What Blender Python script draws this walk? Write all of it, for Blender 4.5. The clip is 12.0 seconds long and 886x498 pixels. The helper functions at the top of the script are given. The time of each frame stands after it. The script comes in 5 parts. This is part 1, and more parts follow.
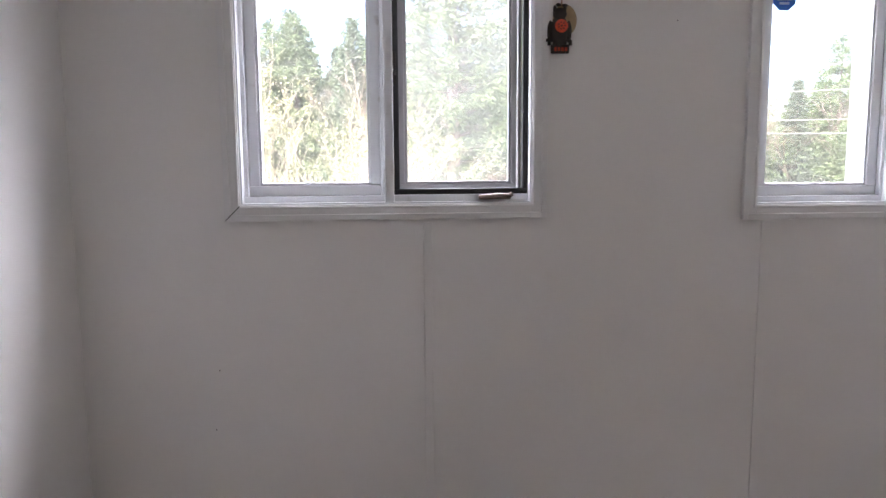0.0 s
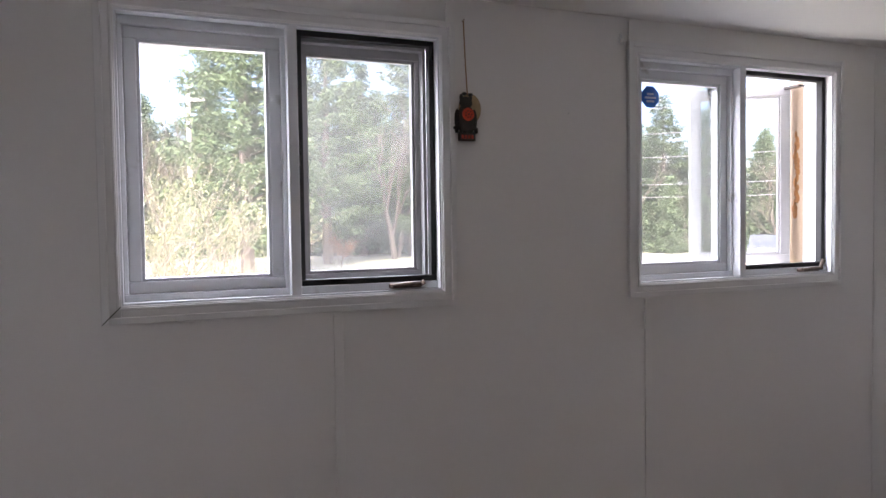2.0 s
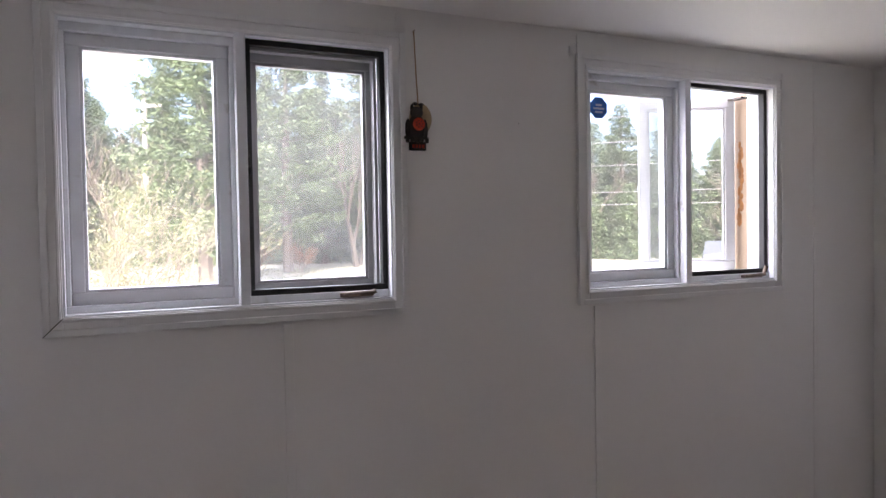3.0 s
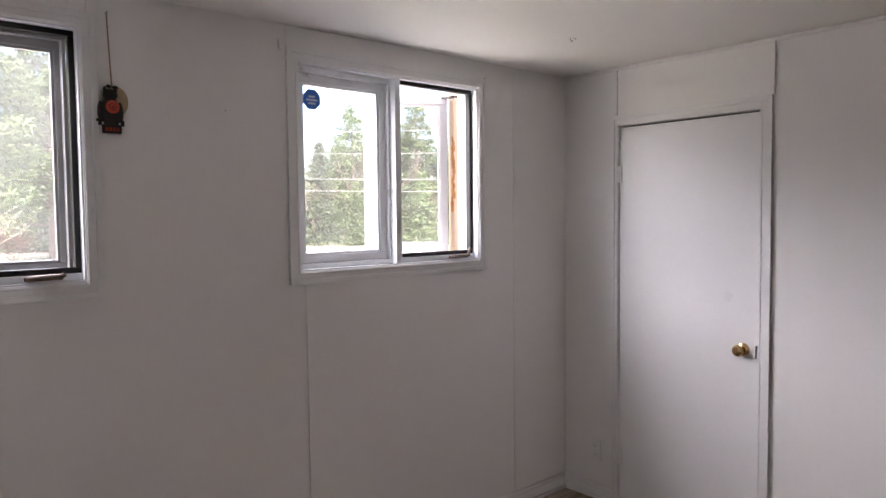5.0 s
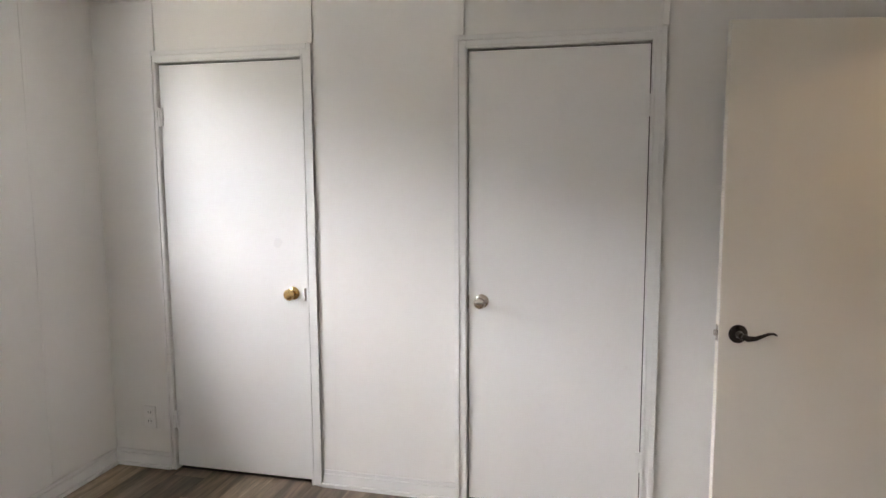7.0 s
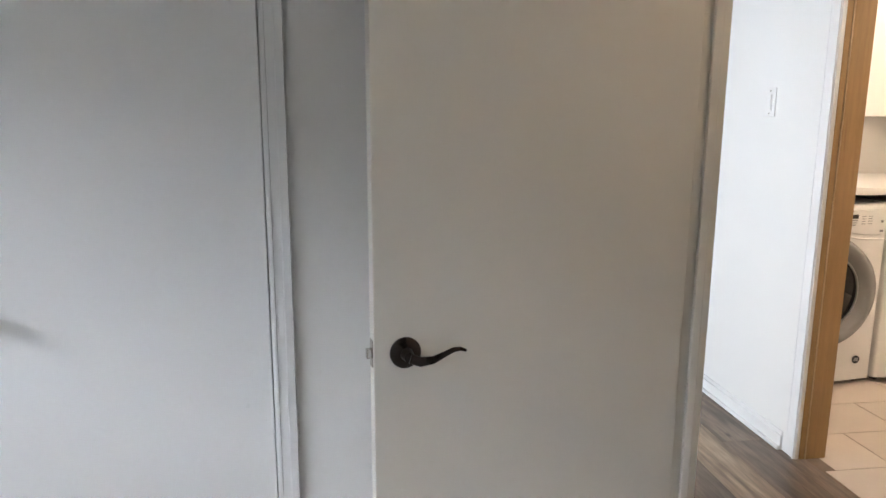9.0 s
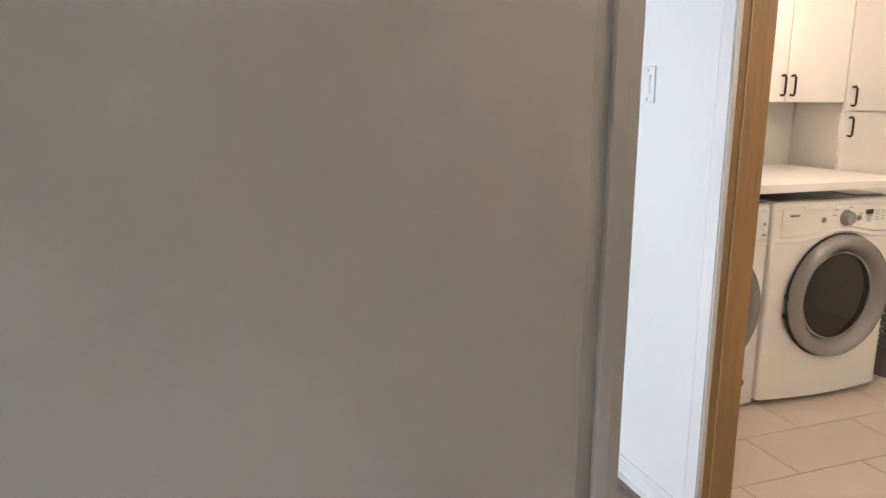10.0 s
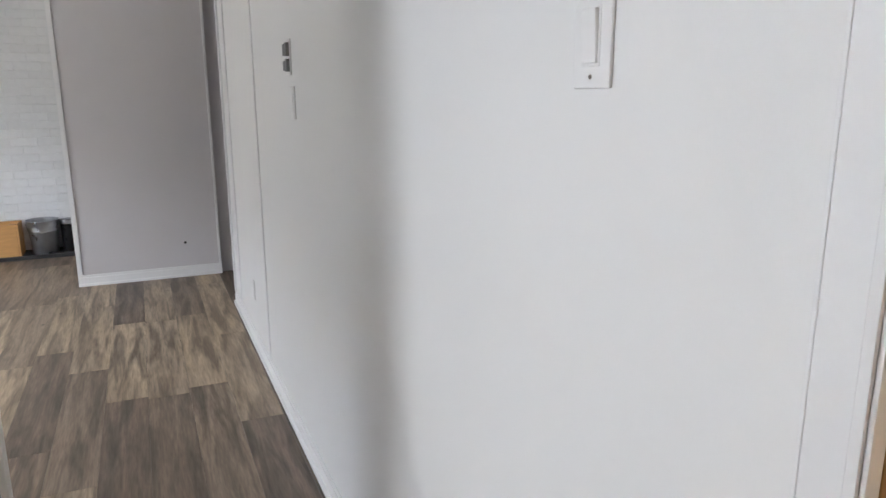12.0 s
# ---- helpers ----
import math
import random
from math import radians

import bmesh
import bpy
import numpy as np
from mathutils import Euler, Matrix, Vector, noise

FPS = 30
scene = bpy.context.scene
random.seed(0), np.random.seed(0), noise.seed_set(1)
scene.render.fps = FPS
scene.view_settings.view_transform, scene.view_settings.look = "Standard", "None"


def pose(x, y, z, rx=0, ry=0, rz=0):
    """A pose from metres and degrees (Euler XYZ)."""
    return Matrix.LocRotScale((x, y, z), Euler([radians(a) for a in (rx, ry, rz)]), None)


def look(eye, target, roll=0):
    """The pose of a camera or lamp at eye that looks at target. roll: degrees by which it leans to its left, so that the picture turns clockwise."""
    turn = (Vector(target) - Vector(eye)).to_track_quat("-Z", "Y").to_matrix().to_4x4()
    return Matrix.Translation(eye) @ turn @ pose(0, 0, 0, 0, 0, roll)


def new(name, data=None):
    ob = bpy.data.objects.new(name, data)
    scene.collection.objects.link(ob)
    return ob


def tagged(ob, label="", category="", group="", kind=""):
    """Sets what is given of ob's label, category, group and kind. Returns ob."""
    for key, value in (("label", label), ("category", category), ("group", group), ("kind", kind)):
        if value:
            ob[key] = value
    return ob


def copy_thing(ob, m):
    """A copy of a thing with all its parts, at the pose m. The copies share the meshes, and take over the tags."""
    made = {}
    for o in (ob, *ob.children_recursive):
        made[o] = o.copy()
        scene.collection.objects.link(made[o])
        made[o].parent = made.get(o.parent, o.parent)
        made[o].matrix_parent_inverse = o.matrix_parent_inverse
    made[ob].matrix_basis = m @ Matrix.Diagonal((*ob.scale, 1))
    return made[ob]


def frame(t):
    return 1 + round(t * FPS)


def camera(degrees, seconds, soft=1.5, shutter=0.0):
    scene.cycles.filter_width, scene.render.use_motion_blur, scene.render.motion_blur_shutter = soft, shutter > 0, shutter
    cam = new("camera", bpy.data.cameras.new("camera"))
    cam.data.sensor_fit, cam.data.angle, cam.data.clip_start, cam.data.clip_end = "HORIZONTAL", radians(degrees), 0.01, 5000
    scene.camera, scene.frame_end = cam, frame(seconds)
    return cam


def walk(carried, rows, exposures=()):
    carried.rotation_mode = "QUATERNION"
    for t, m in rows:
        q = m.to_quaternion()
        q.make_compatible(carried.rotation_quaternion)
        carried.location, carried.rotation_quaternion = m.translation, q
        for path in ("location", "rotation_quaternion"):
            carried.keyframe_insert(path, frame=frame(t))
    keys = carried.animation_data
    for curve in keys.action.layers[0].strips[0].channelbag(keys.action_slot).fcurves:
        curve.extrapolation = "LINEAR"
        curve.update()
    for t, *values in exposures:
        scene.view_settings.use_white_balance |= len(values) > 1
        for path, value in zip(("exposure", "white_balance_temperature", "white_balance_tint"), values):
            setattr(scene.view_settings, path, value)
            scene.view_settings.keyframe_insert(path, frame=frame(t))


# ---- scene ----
cam = camera(64.9, 12.0)
PATH = [
    (0, (-3.017, -2.38, 1.507), (-2.86, -0.401, 1.267), -0.4),
    (0.5, (-3.172, -2.334, 1.551), (-2.788, -0.381, 1.361), -0.5),
    (1, (-3.234, -2.26, 1.579), (-2.683, -0.344, 1.413), -0.7),
    (1.5, (-3.31, -2.224, 1.592), (-2.673, -0.332, 1.477), -0.9),
    (2, (-3.391, -2.178, 1.597), (-2.646, -0.324, 1.525), -0.8),
    (2.5, (-3.389, -2.163, 1.6), (-2.577, -0.336, 1.545), -0.9),
    (4.5, (-3.192, -2.501, 1.604), (-2.094, -0.832, 1.506), -0.6),
    (5, (-3.155, -2.542, 1.592), (-1.84, -1.038, 1.491), -0.6),
    (5.5, (-3.093, -2.58, 1.593), (-1.552, -1.308, 1.483), -0.4),
    (6, (-3.078, -2.558, 1.574), (-1.326, -1.6, 1.457), -0.3),
    (6.5, (-3.072, -2.529, 1.573), (-1.196, -1.85, 1.423), -0.3),
    (7, (-3.007, -2.528, 1.548), (-1.08, -2.047, 1.311), -0.3),
    (7.2, (-2.971, -2.516, 1.533), (-1.032, -2.11, 1.259), -0.2),
    (7.5, (-2.869, -2.538, 1.538), (-0.922, -2.236, 1.191), -0.1),
    (7.7, (-2.771, -2.571, 1.518), (-0.819, -2.336, 1.148), -0.0),
    (9.3, (-1.475, -2.947, 1.428), (0.451, -3.326, 1.044), 0.1),
    (9.5, (-1.297, -3.015, 1.425), (0.611, -3.469, 1.033), 0.0),
    (9.7, (-1.134, -3.09, 1.421), (0.753, -3.619, 1.02), 0.0),
    (10, (-0.93, -3.216, 1.434), (0.916, -3.864, 1.018), 0.1),
    (10.2, (-0.792, -3.331, 1.425), (1.027, -4.049, 1.003), 0.2),
    (10.5, (-0.599, -3.517, 1.436), (1.184, -4.315, 1.006), 0.2),
    (10.8, (-0.398, -3.698, 1.405), (1.362, -4.546, 0.978), 0.2),
    (11, (-0.26, -3.807, 1.409), (1.49, -4.672, 0.977), 0.3),
    (11.1, (-0.204, -3.848, 1.411), (1.543, -4.72, 0.98), 0.2),
    (11.5, (0.058, -4.035, 1.412), (1.8, -4.916, 0.977), 0.2),
    (12, (0.426, -4.183, 1.426), (2.218, -4.954, 0.983), -0.2),
]
walk(cam, [(t, look(eye, target, roll)) for t, eye, target, roll in PATH],
     [(0, 2.76, 6350, 23), (1, 2.34, 6350, 23), (2.5, 2.12, 6350, 25), (4.5, 2.40, 6550, 26), (5.5, 2.60, 6700, 24), (6.5, 3.04, 6750, 18),
      (7.5, 3.28, 6850, 15), (9.5, 3.06, 5950, 12), (10.5, 2.90, 5950, 14), (11.5, 2.68, 5900, 13), (12, 2.66, 6200, 14)])

# ---- world, sun, large lights ----
world = bpy.data.worlds.new("world")
scene.world = world
world.use_nodes = True
_wn = world.node_tree.nodes
_sky = _wn.new("ShaderNodeTexSky")
_sky.sky_type = "NISHITA"
_sky.sun_disc = False
_sky.sun_elevation = radians(42)
_sky.sun_rotation = radians(205)
_sky.air_density = 1.0
_sky.dust_density = 3.0
_sky.ozone_density = 1.0
world.node_tree.links.new(_sky.outputs[0], _wn["Background"].inputs[0])
_wn["Background"].inputs[1].default_value = 0.15


def lamp(name, kind, energy, m, color=(1, 1, 1), **settings):
    data = bpy.data.lights.new(name, kind)
    data.energy, data.color = energy, color
    if kind == "AREA":
        data.shape = "RECTANGLE"
        data.size, data.size_y = settings["size"]
    elif kind == "SUN":
        data.angle = radians(settings["angle"])
    else:
        data.shadow_soft_size = settings["size"]
    ob = new(name, data)
    ob.matrix_world = m
    return ob


# sun from behind the house, high over the roof
lamp("sun", "SUN", 2.7, look((-20, -43, 43), (0, 0, 0)), (1.0, 0.95, 0.88), angle=4)
# added area panel, out of view, boosting sky light through the bedroom windows
lamp("sky_fill_panel", "AREA", 5900.0, look((-0.2, 7.5, 8.2), (-0.2, 0.0, 1.8)), (0.93, 0.97, 1.0), size=(40.0, 9.0))
# added daylight lamps: side room (no window cut) and the living room's window opening
lamp("added_daylight", "AREA", 13.0, look((1.22, -0.02, 1.45), (1.25, -3.0, 1.35)), (0.92, 0.97, 1.0), size=(0.95, 1.2))
lamp("added_daylight", "AREA", 5.5, look((4.4, 0.0, 1.5), (4.0, -3.0, 1.2)), (0.93, 0.97, 1.0), size=(1.7, 1.2))
# warm light of the laundry room's ceiling lamp, out of view
lamp("laundry_warm_light", "POINT", 2.0, pose(1.40, -5.85, 2.22), (1.0, 0.77, 0.55), size=0.05)
# second lamp, added to throw warm light onto the open bedroom door
lamp("laundry_warm_light", "POINT", 3.2, pose(0.08, -5.85, 2.14), (1.0, 0.77, 0.55), size=0.05)
# unseen warm lamp, added in the hall to light the open bedroom door
lamp("unseen_hall_lamp", "POINT", 0.75, pose(-0.80, -4.25, 2.22), (1.0, 0.72, 0.46), size=0.06)

# ---- materials ----


def material(name, color, rough=0.5, metal=0.0, vary=0.06, scale=6.0, grain=0.0, grain_scale=120.0,
             stretch=(1, 1, 1), coat=0.0, spec=0.5, per_object=0.0, bump=0.0, dirt=None):
    """A surface with broad and fine variation of tone, a fine relief and an optional stain colour."""
    m = bpy.data.materials.new(name)
    m.use_nodes = True
    t = m.node_tree
    n, link = t.nodes, t.links.new
    b = n["Principled BSDF"]
    b.inputs["Metallic"].default_value = metal
    b.inputs["Specular IOR Level"].default_value = spec
    b.inputs["Coat Weight"].default_value = coat
    b.inputs["Coat Roughness"].default_value = 0.12
    co = n.new("ShaderNodeTexCoord")
    mp = n.new("ShaderNodeMapping")
    mp.inputs["Scale"].default_value = stretch
    link(co.outputs["Object"], mp.inputs["Vector"])
    broad = n.new("ShaderNodeTexNoise")
    broad.inputs["Scale"].default_value = scale
    broad.inputs["Detail"].default_value = 5.0
    fine = n.new("ShaderNodeTexNoise")
    fine.inputs["Scale"].default_value = grain_scale
    fine.inputs["Detail"].default_value = 3.0
    link(mp.outputs[0], broad.inputs["Vector"])
    link(mp.outputs[0], fine.inputs["Vector"])
    add = n.new("ShaderNodeMath")
    add.operation = "MULTIPLY_ADD"
    link(fine.outputs[0], add.inputs[0])
    add.inputs[1].default_value = grain
    link(broad.outputs[0], add.inputs[2])
    ramp = n.new("ShaderNodeMapRange")
    ramp.inputs[1].default_value = 0.3
    ramp.inputs[2].default_value = 0.7 + grain
    ramp.inputs[3].default_value = 1 - vary
    ramp.inputs[4].default_value = 1 + vary
    link(add.outputs[0], ramp.inputs[0])
    value = ramp.outputs[0]
    if per_object:
        info = n.new("ShaderNodeObjectInfo")
        far_off = n.new("ShaderNodeMath")
        far_off.operation = "MULTIPLY"
        far_off.inputs[1].default_value = 61.7
        link(info.outputs["Random"], far_off.inputs[0])
        link(far_off.outputs[0], mp.inputs["Location"])
        pr = n.new("ShaderNodeMapRange")
        pr.inputs[3].default_value = 1 - per_object
        pr.inputs[4].default_value = 1 + per_object
        link(info.outputs["Random"], pr.inputs[0])
        mul = n.new("ShaderNodeMath")
        mul.operation = "MULTIPLY"
        link(value, mul.inputs[0])
        link(pr.outputs[0], mul.inputs[1])
        value = mul.outputs[0]
    mix = n.new("ShaderNodeVectorMath")
    mix.operation = "SCALE"
    mix.inputs[0].default_value = color
    link(value, mix.inputs["Scale"])
    out = mix.outputs[0]
    if dirt:
        spot = n.new("ShaderNodeTexNoise")
        spot.inputs["Scale"].default_value = dirt[1]
        spot.inputs["Detail"].default_value = 6.0
        link(mp.outputs[0], spot.inputs["Vector"])
        cut = n.new("ShaderNodeMapRange")
        cut.inputs[1].default_value, cut.inputs[2].default_value = dirt[2], dirt[2] + 0.12
        link(spot.outputs[0], cut.inputs[0])
        mc = n.new("ShaderNodeMix")
        mc.data_type = "RGBA"
        link(cut.outputs[0], mc.inputs[0])
        link(out, mc.inputs[6])
        mc.inputs[7].default_value = (*dirt[0], 1)
        out = mc.outputs[2]
    link(out, b.inputs["Base Color"])
    rr = n.new("ShaderNodeMapRange")
    rr.inputs[1].default_value, rr.inputs[2].default_value = 0.3, 0.7
    rr.inputs[3].default_value, rr.inputs[4].default_value = max(0.02, rough - 0.06), min(1, rough + 0.06)
    link(broad.outputs[0], rr.inputs[0])
    link(rr.outputs[0], b.inputs["Roughness"])
    if bump:
        bp = n.new("ShaderNodeBump")
        bp.inputs["Strength"].default_value = bump
        bp.inputs["Distance"].default_value = 0.002
        link(add.outputs[0], bp.inputs["Height"])
        link(bp.outputs[0], b.inputs["Normal"])
    return m


def glass_material(name, tint=(1, 1, 1), rough=0.0, veil=0.0):
    """A thin pane: clear with a faint reflection and a pale film for haze."""
    m = bpy.data.materials.new(name)
    m.use_nodes = True
    t = m.node_tree
    n, link = t.nodes, t.links.new
    out = n["Material Output"]
    clear = n.new("ShaderNodeBsdfTransparent")
    clear.inputs[0].default_value = (*tint, 1)
    gloss = n.new("ShaderNodeBsdfGlossy")
    gloss.inputs["Roughness"].default_value = rough
    fres = n.new("ShaderNodeFresnel")
    fres.inputs[0].default_value = 1.45
    a = n.new("ShaderNodeMixShader")
    link(fres.outputs[0], a.inputs[0])
    link(clear.outputs[0], a.inputs[1])
    link(gloss.outputs[0], a.inputs[2])
    # pale film that puts the view's haze and glare into the pane
    haze = n.new("ShaderNodeBsdfTranslucent")
    haze.inputs[0].default_value = (0.8, 0.8, 0.78, 1)
    noi = n.new("ShaderNodeTexNoise")
    noi.inputs["Scale"].default_value = 7.0
    noi.inputs["Detail"].default_value = 6.0
    mr = n.new("ShaderNodeMapRange")
    mr.inputs[1].default_value, mr.inputs[2].default_value = 0.3, 0.8
    mr.inputs[3].default_value, mr.inputs[4].default_value = veil * 0.6, veil * 1.4
    co = n.new("ShaderNodeTexCoord")
    link(co.outputs["Object"], noi.inputs["Vector"])
    link(noi.outputs[0], mr.inputs[0])
    c = n.new("ShaderNodeMixShader")
    link(mr.outputs[0], c.inputs[0])
    link(a.outputs[0], c.inputs[1])
    link(haze.outputs[0], c.inputs[2])
    link(c.outputs[0], out.inputs["Surface"])
    return m


PAINT = material("wall_paint", (0.82, 0.813, 0.80), 0.48, vary=0.025, scale=1.3, grain=0.25, grain_scale=260, bump=0.10)
HALL_PAINT = material("hall_paint", (0.80, 0.80, 0.79), 0.42, vary=0.02, scale=1.5, grain=0.2, grain_scale=260, bump=0.08)
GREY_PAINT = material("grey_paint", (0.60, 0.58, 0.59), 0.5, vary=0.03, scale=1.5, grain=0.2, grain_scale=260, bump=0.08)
CEILING = material("ceiling_paint", (0.87, 0.86, 0.84), 0.7, vary=0.03, scale=1.0, grain=0.3, grain_scale=180, bump=0.15)
TRIM = material("trim_paint", (0.80, 0.80, 0.80), 0.34, vary=0.03, scale=5, grain=0.2, grain_scale=90, bump=0.06)
DOOR_PAINT = material("door_paint", (0.82, 0.82, 0.82), 0.33, vary=0.02, scale=2.0, grain=0.2, grain_scale=160, bump=0.08)
LEAF_PAINT = material("cream_door_paint", (0.79, 0.76, 0.69), 0.4, vary=0.025, scale=2.5, grain=0.2, grain_scale=160, bump=0.08)
VINYL = material("white_vinyl", (0.80, 0.82, 0.85), 0.35, vary=0.03, scale=8, dirt=((0.55, 0.54, 0.52), 14, 0.66))
GREY_SASH = material("grey_vinyl", (0.42, 0.42, 0.43), 0.45, vary=0.06, scale=10)
RUBBER = material("black_gasket", (0.012, 0.012, 0.012), 0.6, vary=0.1)
GLASS = glass_material("window_glass", (0.86, 0.88, 0.88), 0.0, 0.014)
HAZY_GLASS = glass_material("hazy_glass", (0.76, 0.78, 0.78), 0.0, 0.030)
PINE = material("raw_pine", (0.37, 0.225, 0.09), 0.55, vary=0.22, scale=9, grain=0.5, grain_scale=60, stretch=(6, 6, 0.35), bump=0.2,
                dirt=((0.24, 0.12, 0.04), 7, 0.66))
# pine made paler to paint the highlight along the jamb bead
PINE_HIGHLIGHT = material("pine_highlight", (0.62, 0.46, 0.26), 0.45, vary=0.15, scale=9, grain=0.4, grain_scale=60, stretch=(6, 6, 0.35), bump=0.15)
RAW_WOOD = material("weathered_wood", (0.33, 0.24, 0.165), 0.7, vary=0.25, scale=8, grain=0.5, grain_scale=70, stretch=(6, 6, 0.4), bump=0.3)
# white vinyl of the open casement, darkened to offset the strong light outdoors
DIMMED_VINYL = material("dimmed_white_vinyl", (0.40, 0.39, 0.39), 0.5, vary=0.10, scale=9, grain=0.3, grain_scale=70, bump=0.15)
FOAM = material("orange_foam", (0.28, 0.12, 0.035), 0.8, vary=0.3, scale=25, bump=0.4)


def plank_material():
    """Grey-brown printed planks: one tone per plank, long grain, dark figure and a few knots."""
    m = bpy.data.materials.new("vinyl_plank")
    m.use_nodes = True
    n, link = m.node_tree.nodes, m.node_tree.links.new
    b = n["Principled BSDF"]
    co, info, mp = n.new("ShaderNodeTexCoord"), n.new("ShaderNodeObjectInfo"), n.new("ShaderNodeMapping")
    shift = n.new("ShaderNodeMath")
    shift.operation = "MULTIPLY"
    shift.inputs[1].default_value = 83.0
    link(info.outputs["Random"], shift.inputs[0])
    link(shift.outputs[0], mp.inputs["Location"])
    mp.inputs["Scale"].default_value = (0.9, 9.0, 9.0)
    link(co.outputs["Object"], mp.inputs["Vector"])
    tone = n.new("ShaderNodeValToRGB")
    tone.color_ramp.elements[0].color = (0.145, 0.108, 0.080, 1)
    tone.color_ramp.elements[1].color = (0.42, 0.32, 0.215, 1)
    mid = tone.color_ramp.elements.new(0.5)
    mid.color = (0.235, 0.178, 0.128, 1)
    link(info.outputs["Random"], tone.inputs[0])
    grain, figure = n.new("ShaderNodeTexNoise"), n.new("ShaderNodeTexNoise")
    for node, scale, detail, twist in ((grain, 12.0, 9.0, 0.3), (figure, 2.0, 12.0, 0.7)):
        node.inputs["Scale"].default_value, node.inputs["Detail"].default_value = scale, detail
        node.inputs["Distortion"].default_value = twist
        link(mp.outputs[0], node.inputs["Vector"])
    g1, g2 = n.new("ShaderNodeMapRange"), n.new("ShaderNodeMapRange")
    for node, src, lo, hi, a, c in ((g1, grain, 0.32, 0.68, 0.78, 1.18), (g2, figure, 0.36, 0.62, 0.50, 1.16)):
        node.inputs[1].default_value, node.inputs[2].default_value = lo, hi
        node.inputs[3].default_value, node.inputs[4].default_value = a, c
        link(src.outputs[0], node.inputs[0])
    mul = n.new("ShaderNodeMath")
    mul.operation = "MULTIPLY"
    link(g1.outputs[0], mul.inputs[0])
    link(g2.outputs[0], mul.inputs[1])
    knot_map, knots, dark_spot = n.new("ShaderNodeMapping"), n.new("ShaderNodeTexVoronoi"), n.new("ShaderNodeMapRange")
    knot_map.inputs["Scale"].default_value = (1.0, 2.4, 1.0)
    link(shift.outputs[0], knot_map.inputs["Location"])
    link(co.outputs["Object"], knot_map.inputs["Vector"])
    link(knot_map.outputs[0], knots.inputs["Vector"])
    knots.inputs["Scale"].default_value = 2.6
    dark_spot.inputs[1].default_value, dark_spot.inputs[2].default_value = 0.02, 0.075
    dark_spot.inputs[3].default_value, dark_spot.inputs[4].default_value = 0.35, 1.0
    link(knots.outputs["Distance"], dark_spot.inputs[0])
    mul2 = n.new("ShaderNodeMath")
    mul2.operation = "MULTIPLY"
    link(mul.outputs[0], mul2.inputs[0])
    link(dark_spot.outputs[0], mul2.inputs[1])
    col = n.new("ShaderNodeVectorMath")
    col.operation = "SCALE"
    link(tone.outputs[0], col.inputs[0])
    link(mul2.outputs[0], col.inputs["Scale"])
    link(col.outputs[0], b.inputs["Base Color"])
    b.inputs["Roughness"].default_value = 0.42
    bp = n.new("ShaderNodeBump")
    bp.inputs["Strength"].default_value, bp.inputs["Distance"].default_value = 0.15, 0.001
    link(grain.outputs[0], bp.inputs["Height"])
    link(bp.outputs[0], b.inputs["Normal"])
    return m


PLANK = plank_material()
SUBFLOOR = material("floor_joint", (0.07, 0.055, 0.045), 0.8)
TILE = material("beige_tile", (0.60, 0.52, 0.44), 0.38, vary=0.07, scale=3.5, grain=0.25, grain_scale=50, per_object=0.05, bump=0.05)
GROUT = material("dark_grout", (0.20, 0.15, 0.11), 0.85, vary=0.15, scale=20)
ENAMEL = material("white_enamel", (0.80, 0.79, 0.77), 0.22, vary=0.015, scale=3, coat=0.3)
SILVER = material("silver_plastic", (0.27, 0.265, 0.26), 0.20, metal=0.15, vary=0.02, scale=3, coat=0.4)
DARK_GLASS = material("dark_door_glass", (0.014, 0.012, 0.010), 0.06, vary=0.1, scale=3, spec=0.6)
DARK = material("dark_plastic_and_gap_shade", (0.02, 0.02, 0.02), 0.5, vary=0.1)
INK = material("grey_print", (0.22, 0.22, 0.22), 0.5, vary=0.05)
LAMINATE = material("white_laminate", (0.80, 0.78, 0.76), 0.42, vary=0.01, scale=2)
CABINET = material("cabinet_white", (0.80, 0.78, 0.74), 0.36, vary=0.02, scale=3)
BLACK_METAL = material("black_metal", (0.015, 0.014, 0.014), 0.32, metal=0.6, vary=0.1, scale=20)
BRONZE = material("dark_bronze", (0.035, 0.028, 0.024), 0.3, metal=0.7, vary=0.2, scale=30)
CRANK_METAL = material("worn_crank_metal", (0.22, 0.17, 0.14), 0.35, metal=0.8, vary=0.3, scale=40)
BRASS = material("brass", (0.62, 0.42, 0.20), 0.2, metal=1.0, vary=0.1, scale=30)
NICKEL = material("nickel", (0.58, 0.53, 0.48), 0.22, metal=1.0, vary=0.08, scale=30)
ZINC = material("galvanised_steel", (0.36, 0.37, 0.38), 0.32, metal=0.9, vary=0.15, scale=14)
PLASTIC = material("white_plastic", (0.82, 0.82, 0.81), 0.35, vary=0.02)
BASKET = material("grey_basket_plastic", (0.20, 0.185, 0.18), 0.45, vary=0.04)
CRATE = material("honey_wood", (0.50, 0.27, 0.09), 0.5, vary=0.2, scale=8, grain=0.4, grain_scale=60, stretch=(1, 1, 6), bump=0.2)
BRICK = material("painted_brick", (0.74, 0.75, 0.75), 0.6, vary=0.06, scale=20, grain=0.5, grain_scale=90, bump=0.6, per_object=0.03)
MORTAR = material("painted_mortar", (0.72, 0.73, 0.73), 0.8, vary=0.08, scale=25, bump=0.5)
OWL_BLACK = material("dark_carved_wood", (0.02, 0.016, 0.013), 0.5, vary=0.3, scale=60)
OWL_RED = material("red_enamel", (0.55, 0.05, 0.015), 0.4, vary=0.2, scale=80)
